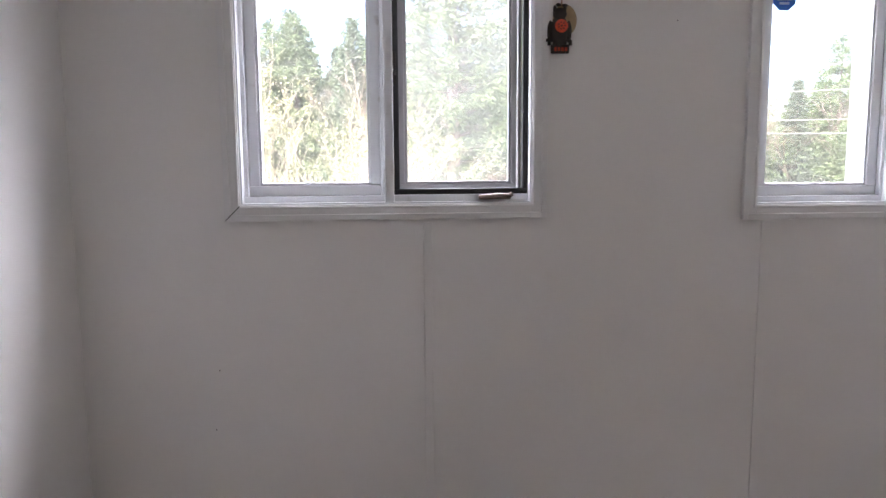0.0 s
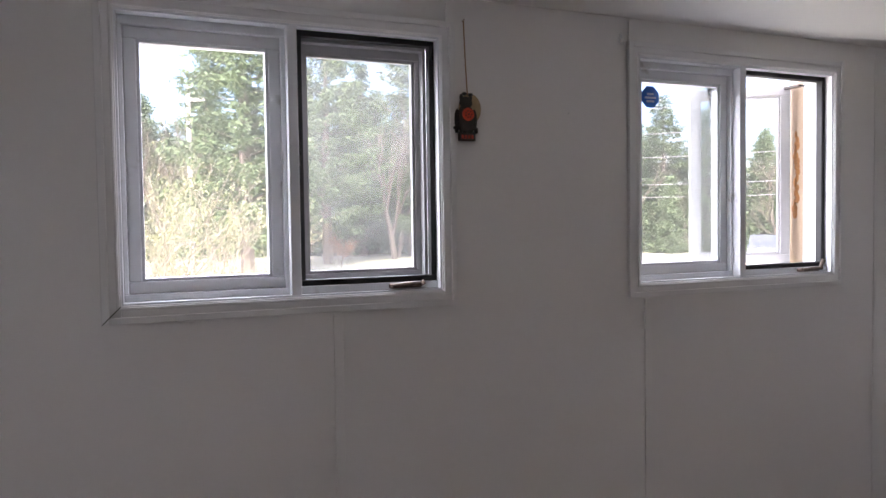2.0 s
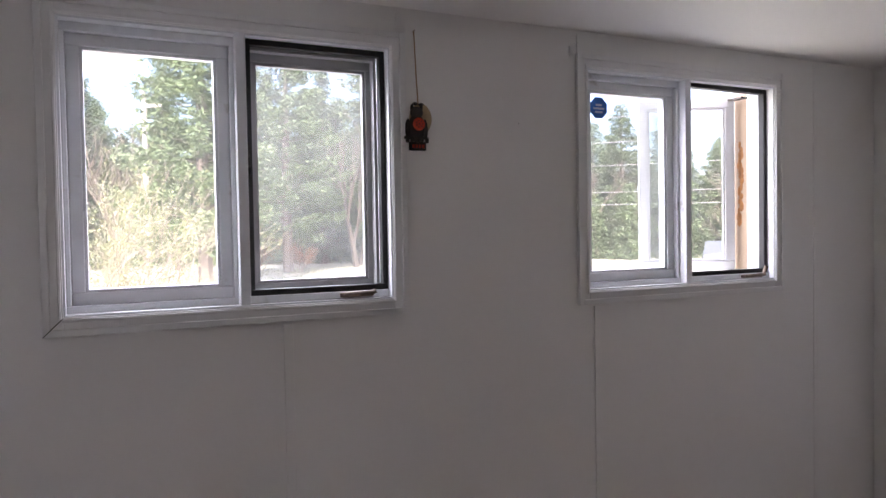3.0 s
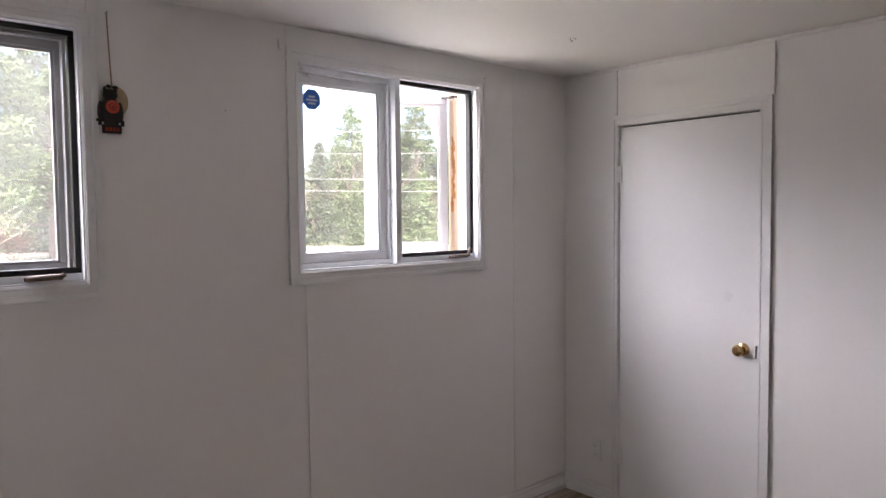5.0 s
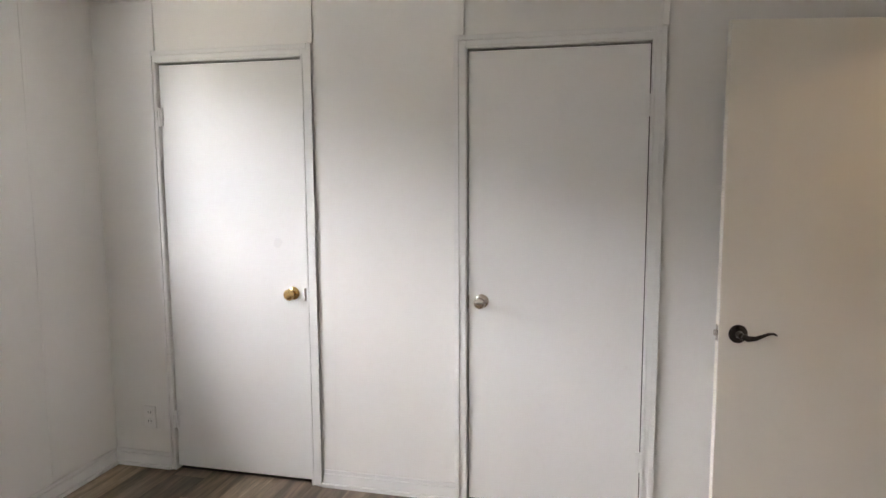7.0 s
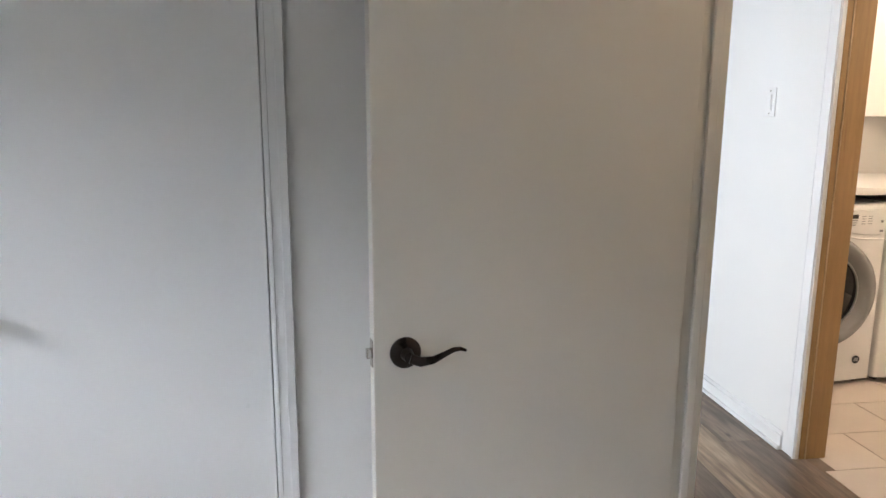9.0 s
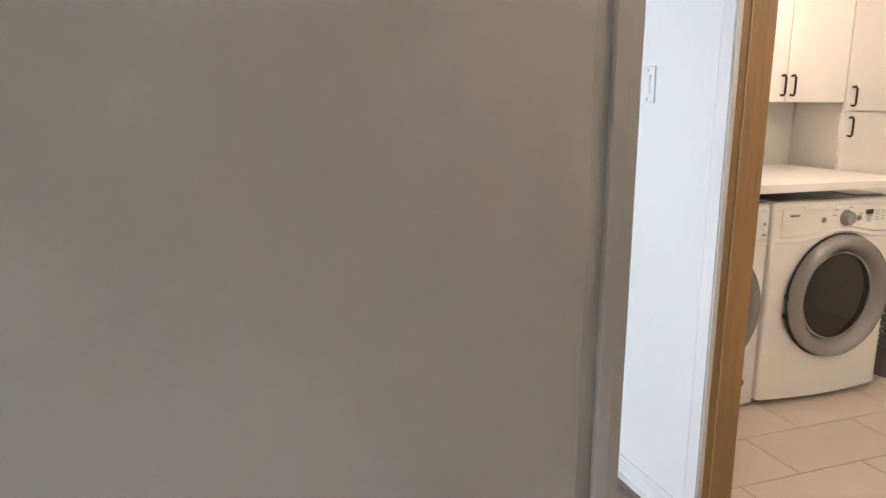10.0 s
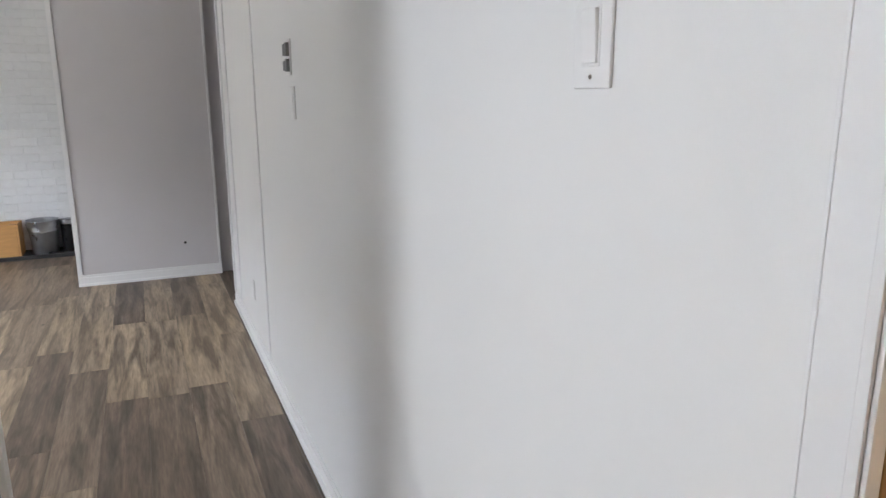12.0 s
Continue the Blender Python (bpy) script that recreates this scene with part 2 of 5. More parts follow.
WOOD_SLICE = material("wood_slice", (0.40, 0.30, 0.18), 0.6, vary=0.15, scale=40)
STRING = material("twine", (0.30, 0.18, 0.09), 0.9, vary=0.2, scale=90)
STICKER = material("blue_sticker", (0.02, 0.15, 0.58), 0.4, vary=0.08, scale=40)
STICKER_WHITE = material("pale_sticker_print", (0.55, 0.65, 0.82), 0.5)
GRASS = material("lawn", (0.52, 0.49, 0.38), 0.9, vary=0.25, scale=0.25, grain=0.5, grain_scale=4, dirt=((0.44, 0.38, 0.25), 0.5, 0.56))
GRASS_BLADE = material("grass_blades", (0.26, 0.28, 0.09), 0.8, vary=0.3, scale=2.0)
NEEDLE = material("pine_needles", (0.11, 0.145, 0.09), 0.7, vary=0.35, scale=0.8, grain=0.4, grain_scale=8, per_object=0.25)
NEEDLE_PALE = material("young_needles", (0.14, 0.19, 0.09), 0.7, vary=0.3, scale=0.8, grain=0.4, grain_scale=8, per_object=0.2)
BUD = material("spring_leaves", (0.17, 0.175, 0.07), 0.7, vary=0.3, scale=3, grain=0.4, grain_scale=20)
BARK = material("bark", (0.20, 0.165, 0.135), 0.85, vary=0.25, scale=6, stretch=(4, 4, 1), bump=0.3, per_object=0.2)
TWIG = material("pale_twigs", (0.20, 0.165, 0.12), 0.85, vary=0.2, scale=6)
FAR_LEAF = material("grey_green_woods", (0.15, 0.165, 0.11), 0.8, vary=0.35, scale=0.4, grain=0.4, grain_scale=3)
RUST_LEAF = material("rusty_brush", (0.26, 0.13, 0.07), 0.8, vary=0.3, scale=2)
POLE = material("weathered_pole", (0.45, 0.42, 0.38), 0.8, vary=0.15, scale=5, stretch=(5, 5, 0.5))
WIRE = material("pale_wire", (0.55, 0.55, 0.55), 0.5)
CAR_PAINT = material("silver_car_paint", (0.26, 0.27, 0.29), 0.25, metal=0.5, vary=0.03, coat=0.5)
SIDING = material("house_siding", (0.70, 0.70, 0.68), 0.6, vary=0.05, scale=3)
ROOFING = material("roof_shingle", (0.10, 0.095, 0.09), 0.9, vary=0.2, scale=6)

# ---- mesh helpers ----


def box(bm, x0, x1, y0, y1, z0, z1, bevel=0.0, m=None):
    geo = bmesh.ops.create_cube(bm, size=1.0)
    vs = geo["verts"]
    bmesh.ops.scale(bm, vec=(x1 - x0, y1 - y0, z1 - z0), verts=vs)
    bmesh.ops.translate(bm, vec=((x0 + x1) / 2, (y0 + y1) / 2, (z0 + z1) / 2), verts=vs)
    if bevel:
        es = list({e for v in vs for e in v.link_edges})
        r = bmesh.ops.bevel(bm, geom=es, offset=bevel, segments=2, profile=0.5, affect="EDGES")
        vs = list({v for f in r["faces"] for v in f.verts} | {v for v in vs if v.is_valid})
    if m is not None:
        bmesh.ops.transform(bm, matrix=m, verts=vs)
    return bm


def boxes(*rows, bevel=0.0):
    bm = bmesh.new()
    for r in rows:
        box(bm, *r, bevel=bevel)
    return bm


def lathe(profile, steps=32, bm=None, m=None, closed=False):
    """Turns (radius, height) pairs round the z axis."""
    bm = bm or bmesh.new()
    rings = []
    for r, h in profile:
        rings.append([bm.verts.new((r * math.cos(2 * math.pi * i / steps), r * math.sin(2 * math.pi * i / steps), h)) for i in range(steps)])
    for a, b in zip(rings, rings[1:]):
        for i in range(steps):
            j = (i + 1) % steps
            bm.faces.new((a[i], a[j], b[j], b[i]))
    if not closed:
        for ring in (rings[0], rings[-1]):
            if profile[rings.index(ring)][0] > 1e-4:
                bm.faces.new(ring)
    vs = [v for ring in rings for v in ring]
    bmesh.ops.remove_doubles(bm, verts=vs, dist=1e-5)
    vs = [v for v in vs if v.is_valid]
    if m is not None:
        bmesh.ops.transform(bm, matrix=m, verts=vs)
    bmesh.ops.recalc_face_normals(bm, faces=bm.faces[:])
    return bm


def tube(points, radii, sides=8, bm=None):
    """A round bar through the points."""
    bm = bm or bmesh.new()
    pts = [Vector(p) for p in points]
    if not isinstance(radii, (list, tuple)):
        radii = [radii] * len(pts)
    rings = []
    for i, p in enumerate(pts):
        d = (pts[min(i + 1, len(pts) - 1)] - pts[max(i - 1, 0)]).normalized()
        u = d.cross(Vector((0.31, 0.17, 0.93)))
        if u.length < 1e-3:
            u = d.cross(Vector((1, 0, 0)))
        u.normalize()
        w = d.cross(u)
        rings.append([bm.verts.new(p + radii[i] * (math.cos(2 * math.pi * k / sides) * u + math.sin(2 * math.pi * k / sides) * w)) for k in range(sides)])
    for a, b in zip(rings, rings[1:]):
        for k in range(sides):
            j = (k + 1) % sides
            bm.faces.new((a[k], a[j], b[j], b[k]))
    bm.faces.new(rings[0][::-1])
    bm.faces.new(rings[-1])
    return bm


def mesh_of(name, bm, mat, smooth=False):
    me = bpy.data.meshes.new(name)
    if smooth:
        for f in bm.faces:
            f.smooth = True
    bm.to_mesh(me)
    bm.free()
    me.materials.append(mat)
    if smooth:
        me.set_sharp_from_angle(angle=radians(38))
    return me


def thing(name, bm, mat, label, category, kind="", group="", smooth=False):
    """A top-level thing that is one mesh."""
    return tagged(new(name, mesh_of(name, bm, mat, smooth)), label, category, group, kind)


def base(name, place, label, category, kind="", group=""):
    """A top-level thing made of parts: an Empty at its base."""
    ob = new(name)
    ob.empty_display_size = 0.1
    ob.matrix_world = place if isinstance(place, Matrix) else pose(*place)
    return tagged(ob, label, category, group, kind)


def part(name, bm, mat, parent, label="", smooth=False):
    """One mesh under a thing or a part, in the parent's own coordinates."""
    ob = new(name, mesh_of(name, bm, mat, smooth))
    ob.parent = parent
    if label:
        ob["label"] = label
    return ob


def text_mesh(body, size, m, depth=0.0005):
    """Letters of the built-in font as a bmesh."""
    cu = bpy.data.curves.new("letters", "FONT")
    cu.body, cu.size, cu.extrude = body, size, depth
    cu.align_x, cu.align_y = "CENTER", "CENTER"
    ob = bpy.data.objects.new("letters", cu)
    scene.collection.objects.link(ob)
    me = bpy.data.meshes.new_from_object(ob.evaluated_get(bpy.context.evaluated_depsgraph_get()))
    bm = bmesh.new()
    bm.from_mesh(me)
    bmesh.ops.transform(bm, matrix=m, verts=bm.verts)
    bpy.data.objects.remove(ob)
    return bm

# ---- plan ----
CEIL = 2.356
WEST, SOUTH = -4.05, -3.652      # bedroom faces of the west and south walls; the others lie on x = 0 and y = 0
HALL_N, HALL_S = -3.727, -4.703  # faces of the hall walls
FAR, HALL_END = 6.14, 5.25       # the far wall, and the end of the hall's south wall
LAUNDRY_N, LAUNDRY_S, LAUNDRY_E = -4.815, -7.12, 2.31
DOOR_TOP = 2.045
WIN_A = (-3.505, -2.522, 1.376, 2.217)
WIN_B = (-1.714, -0.697, 1.360, 2.216)
HINGE_X, LATCH_X = -0.19, -0.965   # bedroom doorway
JAMB_X, JAMB_W = 0.766, -0.06      # laundry doorway


def wall(name, bm, mat=PAINT, label="plain white painted panel wall"):
    return thing(name, bm, mat, label, "wall", "structure")


wall("wall_north", boxes(
    (WEST - 0.12, WIN_A[0], 0, 0.14, -0.1, CEIL), (WIN_A[0], WIN_A[1], 0, 0.14, -0.1, WIN_A[2]), (WIN_A[0], WIN_A[1], 0, 0.14, WIN_A[3], CEIL),
    (WIN_A[1], WIN_B[0], 0, 0.14, -0.1, CEIL), (WIN_B[0], WIN_B[1], 0, 0.14, -0.1, WIN_B[2]), (WIN_B[0], WIN_B[1], 0, 0.14, WIN_B[3], CEIL),
    (WIN_B[1], 0.7, 0, 0.14, -0.1, CEIL)), label="dim white painted panel wall with two windows")
wall("wall_west", boxes((WEST - 0.12, WEST, HALL_N - 1.1, 0, -0.1, CEIL)))
D1, D2 = (-1.112, -0.360), (-2.653, -1.889)
wall("wall_east", boxes(
    (0, 0.1, D1[1], 0, 0, CEIL), (0, 0.1, *D1, DOOR_TOP, CEIL), (0, 0.1, D2[1], D1[0], 0, CEIL),
    (0, 0.1, *D2, DOOR_TOP, CEIL), (0, 0.1, SOUTH, D2[0], 0, CEIL)), label="white painted panel wall with two closet doors")
wall("closet_back_wall", boxes((0.66, 0.7, SOUTH, 0, 0, CEIL), (0.1, 0.66, -1.53, -1.49, 0, CEIL)))
wall("wall_south", boxes(
    (WEST, LATCH_X, HALL_N, SOUTH, 0, CEIL), (LATCH_X, HINGE_X, HALL_N, SOUTH, DOOR_TOP, CEIL), (HINGE_X, 0.76, HALL_N, SOUTH, 0, CEIL), (0.76, 1.78, HALL_N, SOUTH, DOOR_TOP, CEIL), (1.78, 2.60, HALL_N, SOUTH, 0, CEIL)),
    label="white painted panel wall with the bedroom doorway")
wall("wall_hall_south", boxes(
    (WEST, JAMB_W, LAUNDRY_N, HALL_S, 0, CEIL), (JAMB_W, JAMB_X, LAUNDRY_N, HALL_S, 2.06, CEIL), (JAMB_X, HALL_END, LAUNDRY_N, HALL_S, 0, CEIL)),
    HALL_PAINT, "bright white panelled hall wall")
wall("wall_living_west", boxes((2.50, 2.60, SOUTH, 0.0, 0, CEIL)), HALL_PAINT)
wall("wall_living_north", boxes((0.7, 3.55, 0, 0.14, 0, CEIL), (3.55, 5.25, 0, 0.14, 0, 0.9), (3.55, 5.25, 0, 0.14, 2.1, CEIL), (5.25, 7.9, 0, 0.14, 0, CEIL)), HALL_PAINT)
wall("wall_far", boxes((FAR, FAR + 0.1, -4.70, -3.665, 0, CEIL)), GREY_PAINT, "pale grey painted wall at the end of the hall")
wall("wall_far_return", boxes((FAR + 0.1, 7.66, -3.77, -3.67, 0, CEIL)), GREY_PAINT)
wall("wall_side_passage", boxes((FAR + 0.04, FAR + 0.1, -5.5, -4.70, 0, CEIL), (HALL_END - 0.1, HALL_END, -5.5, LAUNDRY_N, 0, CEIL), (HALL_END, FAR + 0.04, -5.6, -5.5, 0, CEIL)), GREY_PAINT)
wall("wall_laundry_east", boxes((LAUNDRY_E, LAUNDRY_E + 0.1, LAUNDRY_S, LAUNDRY_N, 0, CEIL)), CABINET, "white laundry room wall")
wall("wall_laundry_south", boxes((-1.0, LAUNDRY_E + 0.1, LAUNDRY_S - 0.1, LAUNDRY_S, 0, CEIL)), CABINET, "white laundry room wall")
wall("wall_laundry_west", boxes((-1.1, -1.0, LAUNDRY_S, LAUNDRY_N, 0, CEIL)), CABINET, "white laundry room wall")
wall("chimney_wall_backing", boxes((7.62, 7.74, -3.77, 0.0, 0, CEIL)), MORTAR, "white painted brick wall")
ceiling = boxes((WEST - 0.12, 7.74, LAUNDRY_S - 0.2, 0.14, CEIL, CEIL + 0.12))
thing("ceiling", ceiling, CEILING, "flat off-white painted ceiling", "ceiling", "structure")

floor = base("floor", (0, 0, 0), "grey-brown wood-look plank floor", "floor", "structure")
part("underlay", boxes((WEST - 0.12, 7.74, HALL_S, 0.1, -0.1, -0.006), (0.70, 7.74, LAUNDRY_S - 0.2, HALL_S, -0.1, -0.006)), SUBFLOOR, floor)
laundry_floor = base("laundry_floor", (0, 0, 0), "beige rectangular floor tiles with dark joints", "floor", "structure")
part("grout_bed", boxes((-1.0, LAUNDRY_E, LAUNDRY_S, LAUNDRY_N + 0.06, -0.004, -0.002)), GROUT, laundry_floor)

# ---- trim ----


def trim(name, bm, label, mat=TRIM, category="trim"):
    return thing(name, bm, mat, label, category, "structure")


def baseboard(rows):
    """Rows: axis, wall face, from, to, side (+1: the room lies towards higher values)."""
    bm = bmesh.new()
    for axis, at, a, b, side in rows:
        for d0, d1, z0, z1 in ((0, 0.011, 0.0, 0.066), (0, 0.007, 0.066, 0.085), (0.011, 0.023, 0.0, 0.018)):
            lo, hi = sorted((at + side * d0, at + side * d1))
            if axis == "y":
                box(bm, a, b, lo, hi, z0, z1, 0.002)
            else:
                box(bm, lo, hi, a, b, z0, z1, 0.002)
    return bm


trim("baseboard", baseboard([("y", 0, WEST, -0.0235, -1), ("x", 0, -0.328, 0, -1), ("x", 0, -1.832, -1.169, -1), ("x", 0, SOUTH, -2.711, -1),
                             ("x", WEST, SOUTH, -0.024, 1), ("y", SOUTH, WEST, LATCH_X - 0.08, 1)]), "white painted baseboard with a shoe moulding")
trim("baseboard_hall", baseboard([("y", HALL_S, 0.85, HALL_END, 1), ("x", FAR, -4.70, -3.665, -1), ("y", HALL_N, HINGE_X + 0.09, 0.295, -1), ("y", HALL_N, 1.86, 2.55, -1)]), "white painted hall baseboard")
trim("baseboard_laundry", baseboard([("y", LAUNDRY_S, -1.0, 1.95, 1)]), "white painted laundry baseboard")


def batten(bm, axis, at, c, z0, z1, w=0.030, d=0.006, side=-1):
    lo, hi = sorted((at, at + side * d))
    if axis == "y":
        box(bm, c - w / 2, c + w / 2, lo, hi, z0, z1, 0.0015)
    else:
        box(bm, lo, hi, c - w / 2, c + w / 2, z0, z1, 0.0015)


bm = bmesh.new()
batten(bm, "y", 0, -2.88, 0.086, 1.312)
batten(bm, "y", 0, -1.675, 0.086, 1.30)
batten(bm, "y", 0, -0.425, 0.086, 2.345, 0.022, 0.0018)
batten(bm, "y", 0, -2.482, 2.27, 2.335, 0.03)
batten(bm, "y", 0, -1.755, 2.262, 2.345, 0.012)
for y in (-0.340, -1.162, -1.864, -2.702):
    batten(bm, "x", 0, y, 2.104, 2.345, 0.026, 0.010)
box(bm, -0.012, 0, SOUTH, -0.001, 2.337, 2.3495, 0.002)
trim("panel_batten", bm, "thin white painted battens over the panel joints", PAINT)
bm = bmesh.new()
for x in (3.88, 4.95):
    batten(bm, "y", HALL_S, x, 0.086, CEIL - 0.002, 0.03, 0.007, 1)
batten(bm, "y", HALL_S, HALL_END - 0.02, 0.086, CEIL - 0.002, 0.04, 0.012, 1)
batten(bm, "x", FAR, -3.682, 0.086, CEIL - 0.002, 0.032, 0.010, -1)
batten(bm, "x", FAR, -4.689, 0.086, CEIL - 0.002, 0.02, 0.008, -1)
trim("hall_batten", bm, "thin white painted battens in the hall")
bm = bmesh.new()
batten(bm, "y", LAUNDRY_S, 1.888, 0.086, CEIL - 0.002, 0.024, 0.006, 1)
trim("laundry_batten", bm, "thin cream batten on the laundry wall", CABINET)
# added board that covers the dark line where the wall meets the casing
trim("casing_board", boxes((0.30, 0.692, HALL_N - 0.015, HALL_N, 0.0, CEIL - 0.003), bevel=0.003), "cream filler board added beside the doorway casing", LEAF_PAINT)
trim("corner_casing", boxes((2.56, 2.615, HALL_N - 0.020, HALL_N, 0, CEIL - 0.003), (2.60, 2.618, HALL_N, SOUTH + 0.02, 0, CEIL - 0.003), bevel=0.004), "cream painted casing at the wall's end", LEAF_PAINT)


def casing_frame(x0, x1, z0, z1, w, d, bm=None, bottom=True, right=1.0):
    """Moulded casing round an opening in a wall on the x axis; it stands towards -y; right narrows the side at x1."""
    bm = bm or bmesh.new()
    for off, ww, dd in ((0, w, d * 0.62), (w * 0.62, w * 0.38, d), (w * 0.08, w * 0.16, d * 0.85)):
        zb = z0 - off - ww if bottom else z0
        box(bm, x0 - off - ww, x0 - off, -dd, 0, zb, z1 + off + ww, 0.0015)
        box(bm, x1 + off * right, x1 + (off + ww) * right, -dd, 0, zb, z1 + off + ww, 0.0015)
        box(bm, x0 - off, x1 + off * right, -dd, 0, z1 + off, z1 + off + ww, 0.0015)
        if bottom:
            box(bm, x0 - off, x1 + off, -dd, 0, z0 - off - ww, z0 - off, 0.0015)
    return bm


def turned(bm, m):
    bmesh.ops.transform(bm, matrix=m, verts=bm.verts)
    return bm


ON_EAST = Matrix(((0, 1, 0, 0), (1, 0, 0, 0), (0, 0, 1, 0), (0, 0, 0, 1)))   # x along the wall -> y, y -> x

# ---- windows ----


def crank(parent, x, z, up):
    c = part("crank_handle", tube([(x - 0.07, -0.004, z), (x - 0.01, -0.010, z + 0.004), (x + 0.03, -0.018, z + 0.006)], [0.008, 0.009, 0.007], 8,
             boxes((x - 0.075, x + 0.035, 0.0, 0.03, z - 0.008, z + 0.006), bevel=0.003)), CRANK_METAL, parent, "dark worn crank handle", True)
    part("crank_knob", tube([(x + 0.02, -0.014, z), (x + 0.036, -0.02, z + up)], [0.007, 0.009], 8), CRANK_METAL, c, "", True)


def sash(parent, x0, x1, z0, z1, y0, y1, w, mat, name="sash_frame", glass=GLASS, hinge=None):
    """A glazed frame from x0 to x1, with an inner bead and a pane."""
    bm = boxes((x0, x1, y0, y1, z0, z0 + w), (x0, x1, y0, y1, z1 - w, z1), (x0, x0 + w, y0, y1, z0 + w, z1 - w), (x1 - w, x1, y0, y1, z0 + w, z1 - w), bevel=0.003)
    b = 0.009
    ym = (y0 + y1) / 2
    for r in ((x0 + w, x1 - w, z0 + w, z0 + w + b), (x0 + w, x1 - w, z1 - w - b, z1 - w), (x0 + w, x0 + w + b, z0 + w, z1 - w), (x1 - w - b, x1 - w, z0 + w, z1 - w)):
        box(bm, r[0], r[1], y0 + 0.006, y1 - 0.006, r[2], r[3], 0.0015)
    frame_part = part(name, bm, mat, parent, "", False)
    pane = part("pane", boxes((x0 + w + 0.002, x1 - w - 0.002, ym - 0.002, ym + 0.002, z0 + w + 0.002, z1 - w - 0.002)), glass, frame_part)
    pane.visible_shadow = False
    return frame_part


def window(name, o, open_sash, label):
    x0, x1, z0, z1 = o
    w = base(name, (0, 0, 0), label, "window", "structure")
    part("casing", casing_frame(x0, x1, z0, z1, 0.052, 0.018), TRIM, w, "white moulded casing with mitred corners")
    if not open_sash:
        gap = boxes((-0.034, 0.034, -0.0191, -0.0150, -0.0012, 0.0012))
        part("mitre_gap", turned(gap, pose(x0 - 0.026, 0, z0 - 0.026, 0, -45, 0)), DARK, w, "open dark mitre joint")
    # lining of the opening, proud of the wall's cut
    t = 0.006
    part("reveal", boxes((x0, x0 + t, -0.004, 0.139, z0, z1), (x1 - t, x1, -0.004, 0.139, z0, z1), (x0 + t, x1 - t, -0.004, 0.139, z0, z0 + t),
                         (x0 + t, x1 - t, -0.004, 0.139, z1 - t, z1)), VINYL, w)
    xm = (x0 + x1) / 2
    m0, m1 = xm - 0.010, xm + 0.021
    part("mullion", boxes((m0, m1, -0.003, 0.13, z0 + t, z1 - t), bevel=0.002), VINYL, w)
    f = 0.013
    part("fixed_frame", boxes((x0 + t, m0, 0.035, 0.12, z0 + t, z0 + 0.027), (x0 + t, m0, 0.035, 0.12, z1 - 0.032, z1 - t),
                              (x0 + t, x0 + t + f, 0.035, 0.12, z0 + 0.027, z1 - 0.032), (m0 - f, m0, 0.035, 0.12, z0 + 0.027, z1 - 0.032), bevel=0.002), VINYL, w)
    sash(w, x0 + t + f, m0 - f, z0 + 0.027, z1 - 0.032, 0.055, 0.10, 0.036, VINYL, "fixed_sash", GLASS)
    # screen frame with its black gasket
    g = 0.019
    part("gasket", boxes((m1, x1 - t, 0.030, 0.060, z0 + 0.030, z0 + 0.030 + g), (m1, x1 - t, 0.030, 0.060, z1 - t - g, z1 - t),
                         (m1, m1 + g, 0.030, 0.060, z0 + 0.030 + g, z1 - t - g), (x1 - t - g, x1 - t, 0.030, 0.060, z0 + 0.030 + g, z1 - t - g), bevel=0.002), RUBBER, w, "black rubber gasket")
    part("window_sill", boxes((m1, x1 - t, 0.02, 0.12, z0 + t, z0 + 0.030), bevel=0.002), VINYL, w)
    crank(w, x1 - 0.105, z0 + 0.020, 0.042 if open_sash else 0.012)
    part("sash_lock", boxes((m1 - 0.003, m1 + 0.012, 0.028, 0.044, z0 + 0.40, z0 + 0.51), (m1, m1 + 0.01, 0.018, 0.028, z0 + 0.43, z0 + 0.47), bevel=0.003), BRONZE, w)
    if open_sash:
        # casement swung outwards on its outer edge
        hinge = base("casement", pose(x1 - 0.024, 0.20, 0, 0, 0, -34), "", "")
        hinge.parent = w
        sash(hinge, -0.435, 0.0, z0 + 0.035, z1 - 0.015, -0.018, 0.018, 0.042, DIMMED_VINYL, "sash_frame", GLASS)
        part("outer_jamb", boxes((x1 - 0.003, x1 + 0.03, 0.139, 0.215, z0 - 0.02, z1 + 0.02), bevel=0.003), RAW_WOOD, w, "weathered bare wood outer jamb")
        fb = bmesh.new()
        rnd = random.Random(5)
        for i in range(16):
            z = z0 + 0.26 + i * 0.024
            geo = bmesh.ops.create_icosphere(fb, subdivisions=2, radius=0.5)
            bmesh.ops.scale(fb, vec=(0.010, 0.016 + 0.022 * rnd.random(), 0.035 + 0.02 * rnd.random()), verts=geo["verts"])
            bmesh.ops.translate(fb, vec=(x1 - 0.001, 0.172 + 0.018 * rnd.random(), z), verts=geo["verts"])
        part("sealing_foam", fb, FOAM, w, "lumpy orange sealing foam", True)
        part("hinge_arm", boxes((x1 - 0.06, x1 - 0.02, 0.12, 0.20, z1 - 0.03, z1 - 0.022), (x1 - 0.06, x1 - 0.02, 0.12, 0.20, z0 + 0.032, z0 + 0.038)), BRONZE, w)
    else:
        part("sash_stop", boxes((m1 + 0.019, m1 + 0.026, 0.062, 0.13, z0 + 0.03, z1 - t), (x1 - t - 0.03, x1 - t - 0.019, 0.062, 0.13, z0 + 0.03, z1 - t),
                                (m1 + 0.026, x1 - t - 0.03, 0.062, 0.13, z1 - 0.034, z1 - t)), GREY_SASH, w)
        sash(w, m1 + 0.010, x1 - 0.024, z0 + 0.034, z1 - 0.032, 0.095, 0.130, 0.030, GREY_SASH, "casement_sash", HAZY_GLASS)
